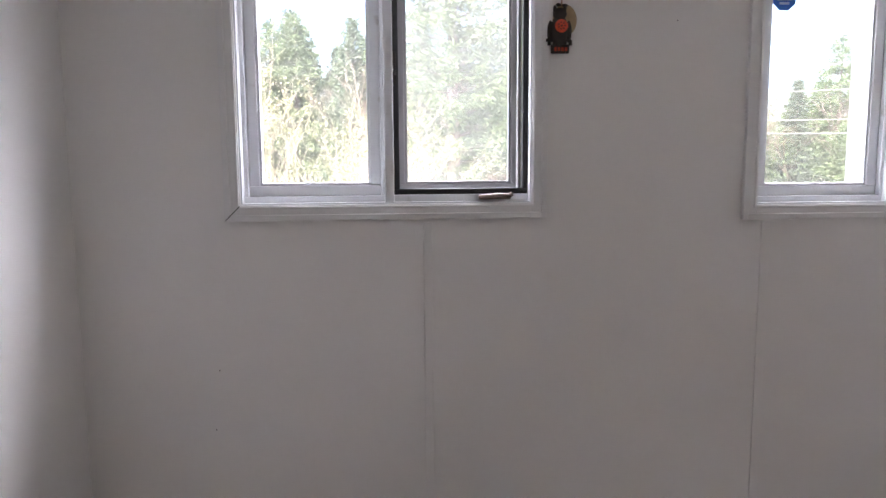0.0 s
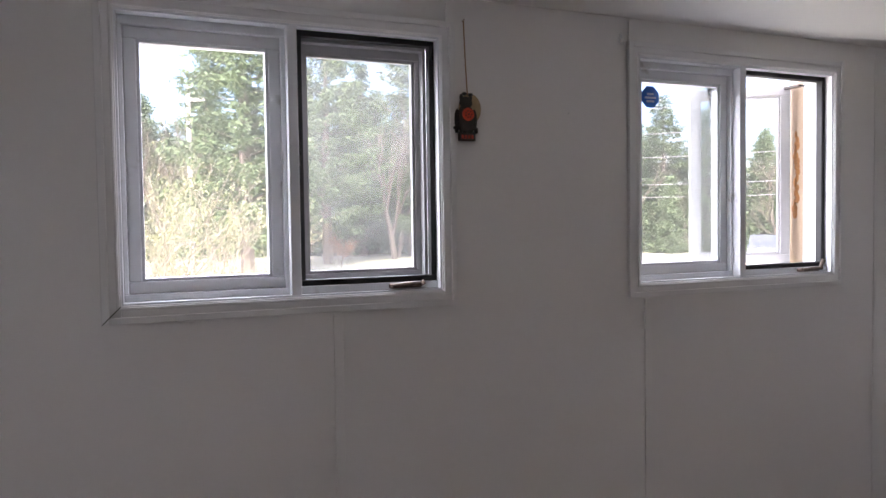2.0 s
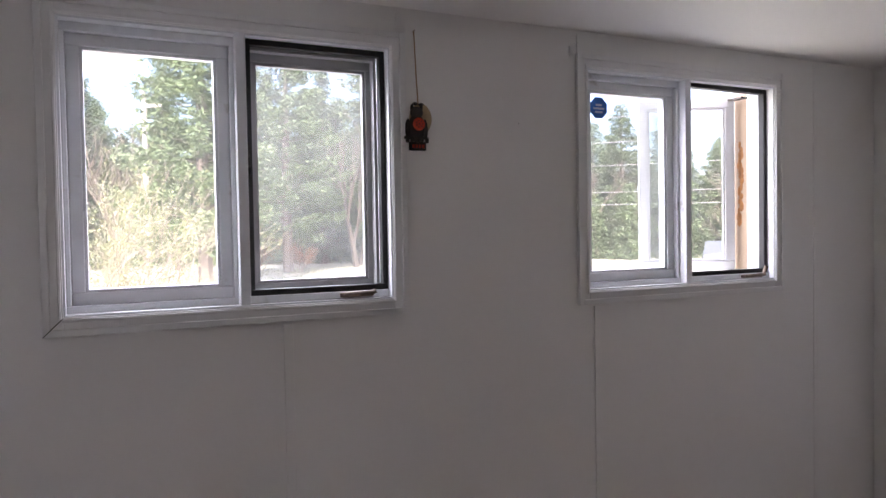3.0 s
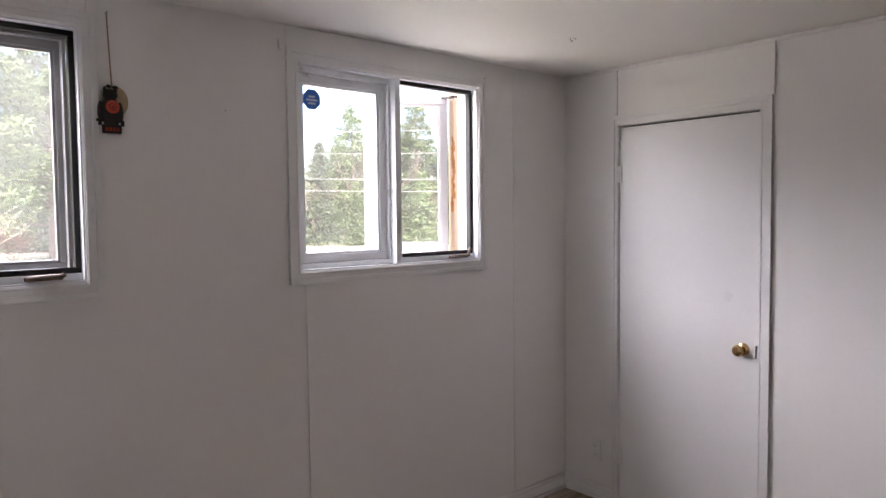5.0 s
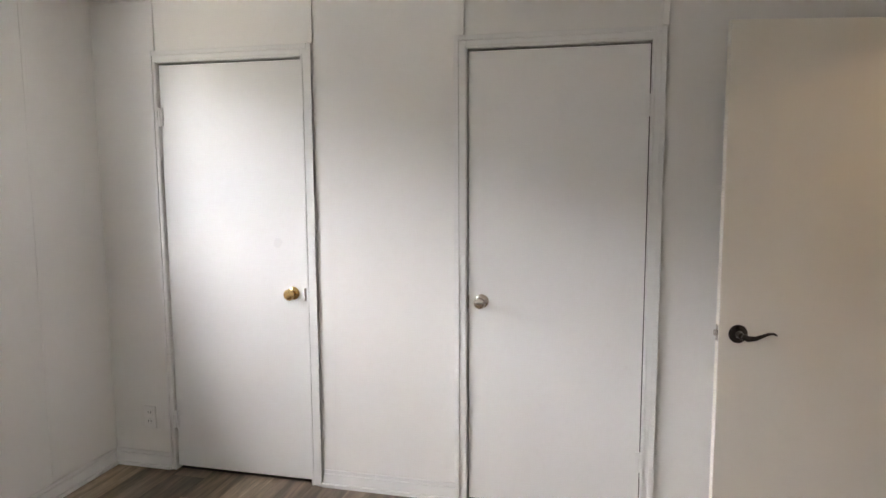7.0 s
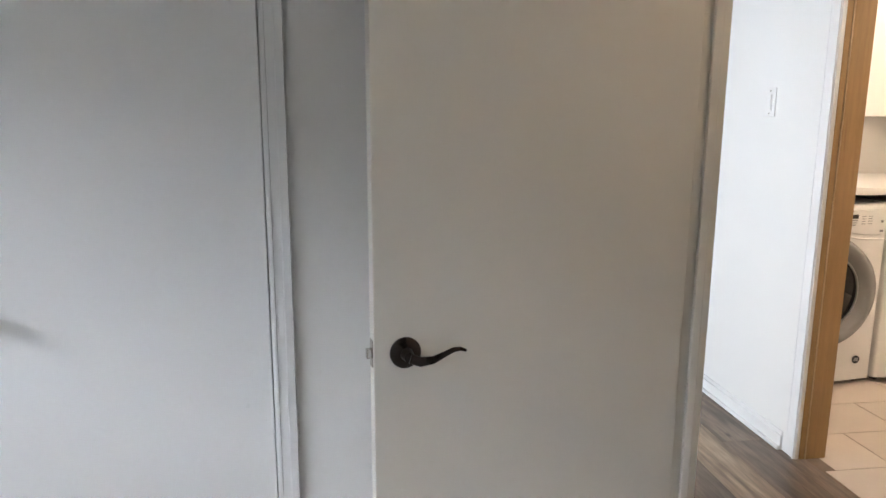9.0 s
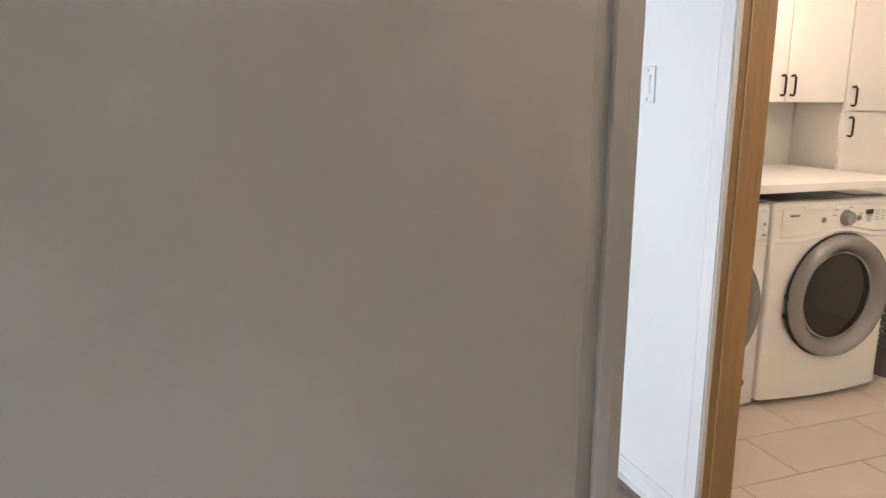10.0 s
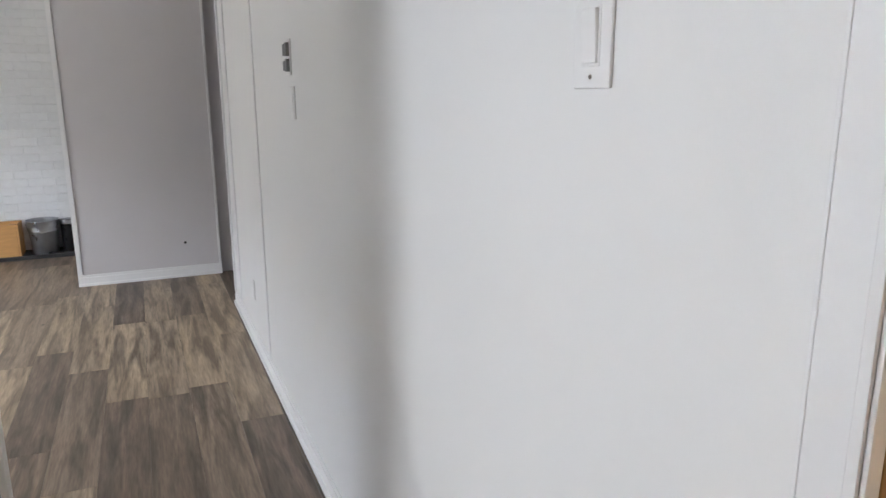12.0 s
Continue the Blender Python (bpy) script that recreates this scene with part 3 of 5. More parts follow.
    return w


window("window_1", WIN_A, False, "white two-part casement window, shut, with a black screen gasket")
window("window_2", WIN_B, True, "white two-part casement window, its outer half cranked open")

# blue octagonal sticker on the pane
bm = lathe([(0.045, 0.0), (0.045, 0.001)], 8, m=pose(-1.604, 0.070, 2.083, 90, 0, 0) @ pose(0, 0, 0, 0, 0, 22.5))
st = base("window_sticker", (0, 0, 0), "blue octagonal security sticker on the window pane", "sticker")
part("disc", bm, STICKER, st)
bars = bmesh.new()
for z, w in ((2.094, 0.030), (2.080, 0.052), (2.066, 0.036)):
    box(bars, -1.604 - w / 2, -1.604 + w / 2, 0.0670, 0.0685, z - 0.004, z + 0.004)
part("printed_bar", bars, STICKER_WHITE, st)

# ---- doors ----


def knob(parent, m, mat, label):
    bm = lathe([(0.0, 0.0), (0.031, 0.0), (0.031, 0.004), (0.026, 0.009), (0.013, 0.012), (0.011, 0.03), (0.017, 0.036), (0.026, 0.046), (0.027, 0.054), (0.022, 0.062), (0.012, 0.065), (0.0, 0.065)], 28, m=m, closed=True)
    return part("knob", bm, mat, parent, label, True)


def hinges(parent, x, y0, zs, mat=TRIM):
    for z in zs:
        part("hinge", tube([(x, y0, z - 0.045), (x, y0, z + 0.045)], 0.006, 8, boxes((x - 0.001, x + 0.004, y0 - 0.018, y0 + 0.018, z - 0.044, z + 0.044))), mat, parent)


def closet_door(name, y0, y1, hinge_low, mat, label, knob_label, right=1.0):
    """A flush door in the closet wall, with its casing; hinge_low: hinged at the lower y."""
    d = base(name, (0, 0, 0), label, "door", "structure")
    part("door_leaf", boxes((0.004, 0.038, y0 + 0.005, y1 - 0.005, 0.020, DOOR_TOP - 0.009), bevel=0.002), DOOR_PAINT, d)
    part("casing", turned(casing_frame(y0, y1, 0.0, DOOR_TOP, 0.056, 0.017, bottom=False, right=right), ON_EAST), TRIM, d, "white moulded door casing")
    # near-black jamb: the shade in the gap round the leaf is its colour
    part("jamb", boxes((0.042, 0.098, y0, y0 + 0.012, 0, DOOR_TOP), (0.042, 0.098, y1 - 0.012, y1, 0, DOOR_TOP), (0.042, 0.098, y0 + 0.012, y1 - 0.012, DOOR_TOP - 0.012, DOOR_TOP)), DARK, d)
    ky = y1 - 0.065 if hinge_low else y0 + 0.072
    knob(d, pose(0.004, ky, 0.948, 0, -90, 0), mat, knob_label)
    ly = y1 - 0.006 if hinge_low else y0 + 0.006
    part("strike", boxes((-0.0145, 0.003, ly - 0.002, ly + 0.002, 0.915, 0.975), bevel=0.0005), NICKEL, d)
    hy = y0 + 0.004 if hinge_low else y1 - 0.004
    hinges(d, -0.006, hy, (0.27, 1.79))
    return d


closet_door("door_1", *D1, False, BRASS, "white flush closet door, shut, with a brass knob", "polished brass knob", 0.55)
closet_door("door_2", *D2, True, NICKEL, "white flush closet door, shut, with a nickel knob", "satin nickel knob")

# the bedroom's own door, swung open on its hinges
leaf = base("door_3", pose(-0.175, -3.641, 0, 0, 0, 101.0), "cream flush bedroom door standing open, dark lever handle", "door", "structure")
part("door_leaf", boxes((-0.006, 0.762, 0.0, 0.035, 0.012, DOOR_TOP), bevel=0.002), LEAF_PAINT, leaf)


def lever(parent, m):
    r = part("rosette", lathe([(0.0, 0.0), (0.034, 0.0), (0.034, 0.005), (0.029, 0.010), (0.014, 0.013), (0.011, 0.038), (0.0, 0.041)], 28, m=m, closed=True), BRONZE, parent, "dark bronze rosette", True)
    pts = [(0.0, -0.001, 0.038), (0.022, -0.009, 0.043), (0.048, -0.008, 0.044), (0.072, 0.001, 0.043), (0.094, 0.009, 0.041), (0.111, 0.009, 0.039), (0.124, 0.003, 0.037)]
    bm = tube([m @ Vector(p) for p in pts], [0.011, 0.011, 0.0085, 0.0065, 0.0055, 0.0045, 0.003], 10)
    part("lever_handle", bm, BRONZE, r, "dark bronze wave lever", True)


# lever on the face towards the room: local +y is the room side
lever(leaf, Matrix(((-1, 0, 0, 0.694), (0, 0, 1, 0.035), (0, 1, 0, 0.936), (0, 0, 0, 1))))
part("latch_plate", boxes((0.7615, 0.7635, 0.006, 0.029, 0.906, 0.966), (0.763, 0.774, 0.011, 0.024, 0.926, 0.946), bevel=0.001), NICKEL, leaf, "nickel latch plate")
for z in (0.30, 1.83):
    part("hinge", tube([(0.0, 0.042, z - 0.045), (0.0, 0.042, z + 0.045)], 0.0065, 10, boxes((-0.001, 0.003, 0.004, 0.038, z - 0.044, z + 0.044))), NICKEL, leaf, "worn nickel hinge", True)

fr = base("door_frame_1", (0, 0, 0), "cream painted frame of the bedroom doorway", "door frame", "structure")
part("jamb", boxes((HINGE_X - 0.003, HINGE_X + 0.026, HALL_N - 0.002, SOUTH + 0.002, 0, DOOR_TOP + 0.01), bevel=0.002), LEAF_PAINT, fr)
part("jamb", boxes((LATCH_X - 0.012, LATCH_X + 0.003, HALL_N - 0.002, SOUTH + 0.002, 0, DOOR_TOP + 0.01), bevel=0.002), LEAF_PAINT, fr)
part("head", boxes((LATCH_X + 0.003, HINGE_X - 0.003, HALL_N - 0.002, SOUTH + 0.002, DOOR_TOP, DOOR_TOP + 0.012)), LEAF_PAINT, fr)
part("door_stop", boxes((HINGE_X - 0.014, HINGE_X - 0.003, -3.706, -3.684, 0, DOOR_TOP - 0.002), (LATCH_X + 0.003, LATCH_X + 0.014, -3.706, -3.684, 0, DOOR_TOP - 0.002), bevel=0.002), LEAF_PAINT, fr)
part("casing", turned(casing_frame(LATCH_X, HINGE_X + 0.022, 0.0, DOOR_TOP + 0.006, 0.062, 0.010, bottom=False), pose(0, HALL_N, 0)), LEAF_PAINT, fr, "cream moulded casing on the hall side")
part("casing", boxes((LATCH_X - 0.066, LATCH_X - 0.004, SOUTH, SOUTH + 0.014, 0, DOOR_TOP + 0.07), (LATCH_X - 0.004, HINGE_X, SOUTH, SOUTH + 0.014, DOOR_TOP + 0.008, DOOR_TOP + 0.07), bevel=0.003), LEAF_PAINT, fr, "cream casing on the bedroom side")

sf = base("door_frame_3", (0, 0, 0), "cream painted frame of the side room's doorway", "door frame", "structure")
part("casing", turned(casing_frame(0.76, 1.78, 0.0, DOOR_TOP, 0.066, 0.018, bottom=False), pose(0, HALL_N, 0)), LEAF_PAINT, sf)
part("jamb", boxes((1.765, 1.782, HALL_N - 0.001, SOUTH + 0.001, 0, DOOR_TOP), (0.758, 0.775, HALL_N - 0.001, SOUTH + 0.001, 0, DOOR_TOP)), LEAF_PAINT, sf)

# laundry doorway: bare pine jamb behind a painted edge
lf = base("door_frame_2", (0, 0, 0), "unpainted pine jamb of the laundry doorway", "door frame", "structure")
part("edge_trim", boxes((JAMB_X - 0.001, JAMB_X + 0.010, HALL_S + 0.001, HALL_S + 0.006, 0, 2.06), (JAMB_X + 0.012, JAMB_X + 0.058, HALL_S, HALL_S + 0.0025, 0.086, 2.12),
                        (JAMB_X + 0.055, JAMB_X + 0.060, HALL_S, HALL_S + 0.004, 0.086, 2.12), bevel=0.001), TRIM, lf, "white painted edge")
part("jamb", boxes((JAMB_X - 0.004, JAMB_X + 0.002, LAUNDRY_N - 0.03, HALL_S - 0.019, 0, 2.06)), PINE, lf, "bare yellow pine jamb")
part("jamb_edge", boxes((JAMB_X - 0.006, JAMB_X, HALL_S - 0.018, HALL_S + 0.0005, 0, 2.06), bevel=0.001), TRIM, lf)
part("jamb_bead", boxes((JAMB_X - 0.0095, JAMB_X - 0.004, HALL_S - 0.050, HALL_S - 0.045, 0, 2.06), bevel=0.001), PINE_HIGHLIGHT, lf, "pine bead with its highlight put into the colour")
part("jamb_strip", boxes((JAMB_X - 0.0065, JAMB_X - 0.004, HALL_S - 0.043, HALL_S - 0.019, 0, 2.06), bevel=0.001), PINE, lf)
part("jamb_face", boxes((JAMB_X - 0.0075, JAMB_X - 0.004, LAUNDRY_N - 0.025, HALL_S - 0.052, 0, 2.06), bevel=0.001), PINE, lf)
part("jamb", boxes((JAMB_W - 0.002, JAMB_W + 0.01, LAUNDRY_N - 0.03, HALL_S + 0.001, 0, 2.06), bevel=0.002), PINE, lf)
part("head", boxes((JAMB_W + 0.01, JAMB_X - 0.012, LAUNDRY_N - 0.02, HALL_S, 2.045, 2.06)), PINE, lf)

# ---- small things on the walls ----
# owl ornament on its string
OX, OZ = -2.434, 1.963
ow = base("owl_ornament", (OX, -0.004, OZ), "dark owl ornament with a red disc on a wood slice", "ornament")
slice_bm = lathe([(0.0, 0.0), (0.050, 0.0), (0.052, 0.003), (0.050, 0.007), (0.0, 0.007)], 32, m=pose(0.025, -0.001, 0.022, 90, 0, 0), closed=True)
bmesh.ops.scale(slice_bm, vec=(0.80, 1, 1.0), verts=slice_bm.verts)
part("wood_slice", slice_bm, WOOD_SLICE, ow, "pale oval wood slice", True)
fig = bmesh.new()


def blob(bm, c, s, sub=3):
    g = bmesh.ops.create_icosphere(bm, subdivisions=sub, radius=1.0)
    bmesh.ops.scale(bm, vec=s, verts=g["verts"])
    bmesh.ops.translate(bm, vec=c, verts=g["verts"])


blob(fig, (0, -0.016, -0.012), (0.030, 0.010, 0.050))
blob(fig, (0, -0.017, 0.040), (0.024, 0.010, 0.020))
blob(fig, (-0.017, -0.017, 0.056), (0.006, 0.006, 0.013), 2)
blob(fig, (0.017, -0.017, 0.056), (0.006, 0.006, 0.013), 2)
blob(fig, (-0.031, -0.014, -0.016), (0.011, 0.008, 0.036), 2)
blob(fig, (0.031, -0.014, -0.016), (0.011, 0.008, 0.036), 2)
box(fig, -0.046, 0.040, -0.02, -0.008, -0.050, -0.040, 0.003)
for i in range(5):
    box(fig, -0.040 + i * 0.018, -0.030 + i * 0.018, -0.022, -0.010, -0.062 + 0.004 * (i % 2), -0.044, 0.002)
box(fig, -0.028, 0.034, -0.018, -0.008, -0.088, -0.058, 0.003)
blob(fig, (-0.004, -0.014, 0.070), (0.009, 0.006, 0.006), 2)
blob(fig, (0.018, -0.014, 0.068), (0.010, 0.006, 0.006), 2)
part("owl_figure", fig, OWL_BLACK, ow, "", True)
part("red_disc", lathe([(0.0, 0.0), (0.021, 0.0), (0.022, 0.003), (0.018, 0.006), (0.0, 0.006)], 24, m=pose(0.004, -0.024, 0.0, 90, 0, 0), closed=True), OWL_RED, ow, "red and orange disc", True)
petals = bmesh.new()
for i in range(7):
    a = 2 * math.pi * i / 7
    blob(petals, (0.004 + 0.011 * math.cos(a), -0.031, 0.011 * math.sin(a)), (0.0032, 0.002, 0.0032), 1)
blob(petals, (0.004, -0.031, 0), (0.004, 0.002, 0.004), 1)
part("disc_pattern", petals, OWL_BLACK, ow)
plate_bars = bmesh.new()
for i in range(4):
    box(plate_bars, -0.018 + i * 0.012, -0.010 + i * 0.012, -0.0195, -0.017, -0.080, -0.068, 0.0005)
part("plate_bars", plate_bars, OWL_RED, ow)
part("twine", tube([(0.008, -0.012, 0.066), (0.004, -0.008, 0.17), (0.000, -0.004, 0.314)], 0.0022, 6), STRING, ow, "thin brown twine")
part("nail", tube([(0.000, 0.004, 0.316), (0.000, -0.012, 0.318)], 0.003, 8), NICKEL, ow)

# hooks by the second window and on the ceiling
thing("wall_bracket", boxes((-1.796, -1.780, -0.012, 0, 2.255, 2.292), (-1.792, -1.784, -0.018, -0.012, 2.262, 2.272), bevel=0.002), PLASTIC, "small white plastic curtain bracket on the wall", "bracket", group="curtain brackets")
thing("wall_bracket", boxes((-0.650, -0.636, -0.012, 0, 2.243, 2.278), bevel=0.002), PLASTIC, "small white plastic curtain bracket on the wall", "bracket", group="curtain brackets")
ch = base("ceiling_hook", (-0.703, -0.597, CEIL), "small dark screw hook in the ceiling", "hook")
part("hook", tube([(0, 0, 0.001), (0, 0, -0.012), (0.008, 0, -0.018), (0.016, 0, -0.012)], 0.0025, 6), DARK, ch)
part("hook_scar", tube([(0.02, 0.004, 0.0005), (0.05, 0.010, -0.0015)], 0.0016, 6), DARK, ch)
for i, (x, z) in enumerate(((-3.60, 0.81), (-3.62, 0.60), (-2.02, 1.99))):
    thing("wall_speck", lathe([(0.002, 0), (0.0015, 0.0010)], 8, m=pose(x, -0.0002, z, 90, 0, 0)), DARK, "tiny dark nail hole in the white wall", "nail hole", group="nail holes")


def plate(name, m, size, label, category, slots):
    p = base(name, m, label, category)
    w, h = size
    part("plate", boxes((-w / 2, w / 2, -0.006, 0, -h / 2, h / 2), bevel=0.0025), PLASTIC, p, "", True)
    for nm, x0, x1, z0, z1, d, mat in slots:
        part(nm, boxes((x0, x1, -0.006 - d, -0.005, z0, z1), bevel=min(0.0012, d * 0.4)), mat, p)
    return p


plate("wall_outlet", pose(0, -0.213, 0.268, 0, 0, -90), (0.07, 0.115), "white wall outlet low beside the closet door", "outlet",
      [("socket", -0.017, 0.017, 0.008, 0.040, 0.002, PLASTIC), ("socket", -0.017, 0.017, -0.040, -0.008, 0.002, PLASTIC),
       ("slot", -0.009, -0.006, 0.018, 0.032, 0.0025, DARK), ("slot", 0.006, 0.009, 0.018, 0.032, 0.0025, DARK),
       ("slot", -0.009, -0.006, -0.030, -0.016, 0.0025, DARK), ("slot", 0.006, 0.009, -0.030, -0.016, 0.0025, DARK)])
sw = plate("light_switch", pose(1.162, HALL_S, 1.490, 0, 0, 180), (0.075, 0.124), "white rocker light switch on the hall wall", "switch",
           [("rocker_frame", -0.018, 0.018, -0.036, 0.036, 0.0015, PLASTIC)])
for z in (-0.048, 0.048):
    part("screw", lathe([(0.0, 0.0), (0.0032, 0.0), (0.0028, 0.0012), (0.0, 0.0014)], 10, m=pose(0, -0.006, z, 90, 0, 0), closed=True), NICKEL, sw)
part("rocker", turned(boxes((-0.015, 0.015, -0.006, 0.0, -0.032, 0.032), bevel=0.0015), pose(0, -0.0062, 0.0, 3, 0, 0)), PLASTIC, sw)
th = plate("thermostat", pose(3.03, HALL_S, 1.545, 0, 0, 180), (0.085, 0.125), "white thermostat with dark displays on the hall wall", "thermostat",
           [("display", -0.032, 0.000, 0.006, 0.046, 0.012, INK), ("display", 0.008, 0.034, 0.004, 0.050, 0.012, INK),
            ("button", -0.032, -0.002, -0.046, -0.012, 0.012, INK), ("button", 0.008, 0.034, -0.050, -0.006, 0.012, INK)])
plate("switch_plate", pose(2.985, HALL_S, 1.385, 0, 0, 180), (0.07, 0.115), "white blank switch plate below the thermostat", "switch",
      [("rocker", -0.015, 0.015, -0.032, 0.032, 0.002, PLASTIC)])
plate("wall_outlet", pose(4.35, HALL_S, 0.33, 0, 0, 180), (0.07, 0.115), "white wall outlet low on the hall wall", "outlet",
      [("socket", -0.017, 0.017, 0.008, 0.040, 0.002, PLASTIC), ("socket", -0.017, 0.017, -0.040, -0.008, 0.002, PLASTIC)])
thing("wall_hole", lathe([(0.011, 0), (0.006, 0.002)], 9, m=pose(FAR - 0.0005, -4.438, 0.272, 0, -90, 0)), DARK, "small dark hole in the grey wall", "hole")

# ---- laundry room ----


def machine(name, y0, y1, label, washer):
    """A front-loading machine facing -x with a bowed front; local origin at its base centre."""
    w = y1 - y0
    xf, xb, h = 1.515, 2.22, 0.985
    root = base(name, ((xf + xb) / 2, (y0 + y1) / 2, 0), label, "washing machine" if washer else "dryer", group="laundry machines")
    hx = (xb - xf) / 2
    n = 14

    def bow(s):
        return -hx - 0.035 * (1 - s * s)

    def shell(z0, z1, inset=0.0, extra=0.0, zs=None, s0=-1.0, s1=1.0):
        bm = bmesh.new()
        rows = []
        for z in (zs or [z0, z1]):
            rows.append([bm.verts.new((bow(s) + inset - extra, s * (w / 2 - inset), z)) for s in [s0 + (s1 - s0) * i / n for i in range(n + 1)]]
                        + [bm.verts.new((hx, (w / 2 - inset) * s1, z)), bm.verts.new((hx, (w / 2 - inset) * s0, z))])
        for a, b in zip(rows, rows[1:]):
            for i in range(len(a)):
                j = (i + 1) % len(a)
                bm.faces.new((a[i], a[j], b[j], b[i]))
        bm.faces.new(rows[0][::-1])
        bm.faces.new(rows[-1])
        bmesh.ops.recalc_face_normals(bm, faces=bm.faces[:])
        return bm

    body = shell(0.03, h)
    top = [e for e in body.edges if all(v.co.z > h - 1e-4 for v in e.verts)]
    side = [e for e in body.edges if abs(e.verts[0].co.z - e.verts[1].co.z) > 0.1 and abs(abs(e.verts[0].co.y) - w / 2) < 1e-4]
    bmesh.ops.bevel(body, geom=top + side, offset=0.016, segments=3, profile=0.5, affect="EDGES")
    part("body", body, ENAMEL, root, "", True)
    for sx in (-hx + 0.06, hx - 0.06):
        for sy in (-w / 2 + 0.06, w / 2 - 0.06):
            part("foot", lathe([(0.02, 0), (0.02, 0.02), (0.012, 0.035)], 12, m=pose(sx, sy, 0)), DARK, root)
    # raised fascia whose lower edge sweeps upwards round the door
    bm = bmesh.new()
    up, lo, upb, lob = [], [], [], []
    m = 24
    for i in range(m + 1):
        s = -0.9 + 1.8 * i / m
        zl = 0.825 + 0.040 * math.exp(-(s / 0.42) ** 2)
        y = s * w / 2
        x = bow(s)
        up.append(bm.verts.new((x - 0.006, y, 0.955)))
        lo.append(bm.verts.new((x - 0.006, y, zl)))
        upb.append(bm.verts.new((x + 0.006, y, 0.961)))
        lob.append(bm.verts.new((x + 0.006, y, zl - 0.006)))
    for i in range(m):
        bm.faces.new((up[i], up[i + 1], lo[i + 1], lo[i]))
        bm.faces.new((lo[i], lo[i + 1], lob[i + 1], lob[i]))
        bm.faces.new((upb[i], upb[i + 1], up[i + 1], up[i]))
    bm.faces.new((up[0], lo[0], lob[0], upb[0]))
    bm.faces.new((up[m], upb[m], lob[m], lo[m]))
    bmesh.ops.recalc_face_normals(bm, faces=bm.faces[:])
    fascia = part("control_panel", bm, ENAMEL, root, "", True)
    line = []
    for i in range(m + 1):
        s = -0.985 + 1.97 * i / m
        line.append((bow(s) - 0.003, s * w / 2 * 0.995, 0.800 + 0.044 * math.exp(-(s / 0.42) ** 2)))
    part("front_ridge", tube(line, 0.004, 6), ENAMEL, root, "", True)

    def front(y, z, d=0.0):
        return pose(bow(2 * y / w) - 0.007 - d, y, z, 0, -90, 0)

    part("dial", lathe([(0.0, 0), (0.038, 0), (0.038, 0.006), (0.031, 0.010), (0.030, 0.030), (0.026, 0.034), (0.0, 0.030)], 28, m=front(-0.005, 0.905), closed=True), SILVER, fascia, "silver round dial", True)

    def label_bar(nm, y, z, ww, hh, mat):
        x = bow(2 * y / w) - 0.0085
        part(nm, boxes((x, x + 0.004, y - ww / 2, y + ww / 2, z - hh / 2, z + hh / 2)), mat, fascia)

    label_bar("display", -0.155, 0.925, 0.048, 0.022, DARK)
    label_bar("brand_bar", 0.275, 0.925, 0.065, 0.010, INK)
    for i in range(3):
        label_bar("print_bar", -0.155, 0.905 - i * 0.012, 0.045 - 0.01 * i, 0.0035, INK)
    for j in range(2):
        for i in range(4):
            label_bar("print_bar", -0.215 - 0.04 * j, 0.925 - i * 0.013, 0.022, 0.003, INK)
    for y, z in ((0.065, 0.92), (-0.10, 0.92), (0.06, 0.945), (-0.03, 0.952)):
        label_bar("print_bar", y, z, 0.02, 0.004, INK)
    for y in (0.125, -0.09):
        part("button", lathe([(0.013, 0), (0.013, 0.003), (0.008, 0.004)], 16, m=front(y, 0.900)), SILVER, fascia, "", True)
    label_bar("print_bar", -0.335, 0.895, 0.012, 0.012, INK)
    label_bar("print_bar", -0.335, 0.845, 0.02, 0.010, INK)
    # the round door
    dm = pose(-hx - 0.031, -0.006, 0.528, 0, -90, 0)
    door = part("door_ring", lathe([(0.290, 0.0), (0.298, 0.010), (0.298, 0.028), (0.290, 0.046), (0.276, 0.056), (0.260, 0.058), (0.245, 0.051), (0.231, 0.036), (0.220, 0.018), (0.214, 0.006), (0.214, 0.0)], 72, m=dm, closed=True), SILVER, root, "wide silver door ring", True)
    part("door_glass", lathe([(0.2145, 0.004), (0.20, 0.007), (0.14, 0.011), (0.07, 0.013), (0.0, 0.014)], 48, m=dm, closed=True), DARK_GLASS, door, "dark tinted glass", True)
    part("glass_rim", lathe([(0.2145, 0.007), (0.2145, 0.016), (0.208, 0.015), (0.206, 0.008)], 48, m=dm, closed=True), ZINC, door, "bright steel rim", True)
    part("seal", lathe([(0.290, 0.002), (0.306, 0.002), (0.305, 0.008), (0.298, 0.009)], 64, m=dm, closed=True), DARK, door)
    for z in (0.545, 0.455):
        part("hinge", boxes((-hx - 0.046, -hx - 0.026, 0.280, 0.300, z - 0.012, z + 0.012), bevel=0.003), DARK, door)
    # top plate
    part("lid", boxes((-hx + 0.02, hx - 0.02, -w / 2 + 0.02, w / 2 - 0.02, h, h + 0.006), (-hx + 0.05, -hx + 0.22, -w / 2 + 0.05, -w / 2 + 0.22, h + 0.006, h + 0.010), bevel=0.002), SILVER, root)
    if washer:
        part("badge", lathe([(0.0, 0), (0.022, 0), (0.022, 0.002), (0.0, 0.002)], 20, m=pose(bow(-0.72) - 0.002, -0.72 * w / 2, 0.145, 0, -90, 0), closed=True), DARK, root, "round black badge", True)
        for z in (0.138, 0.145, 0.152):
            x = bow(-0.72) - 0.0048
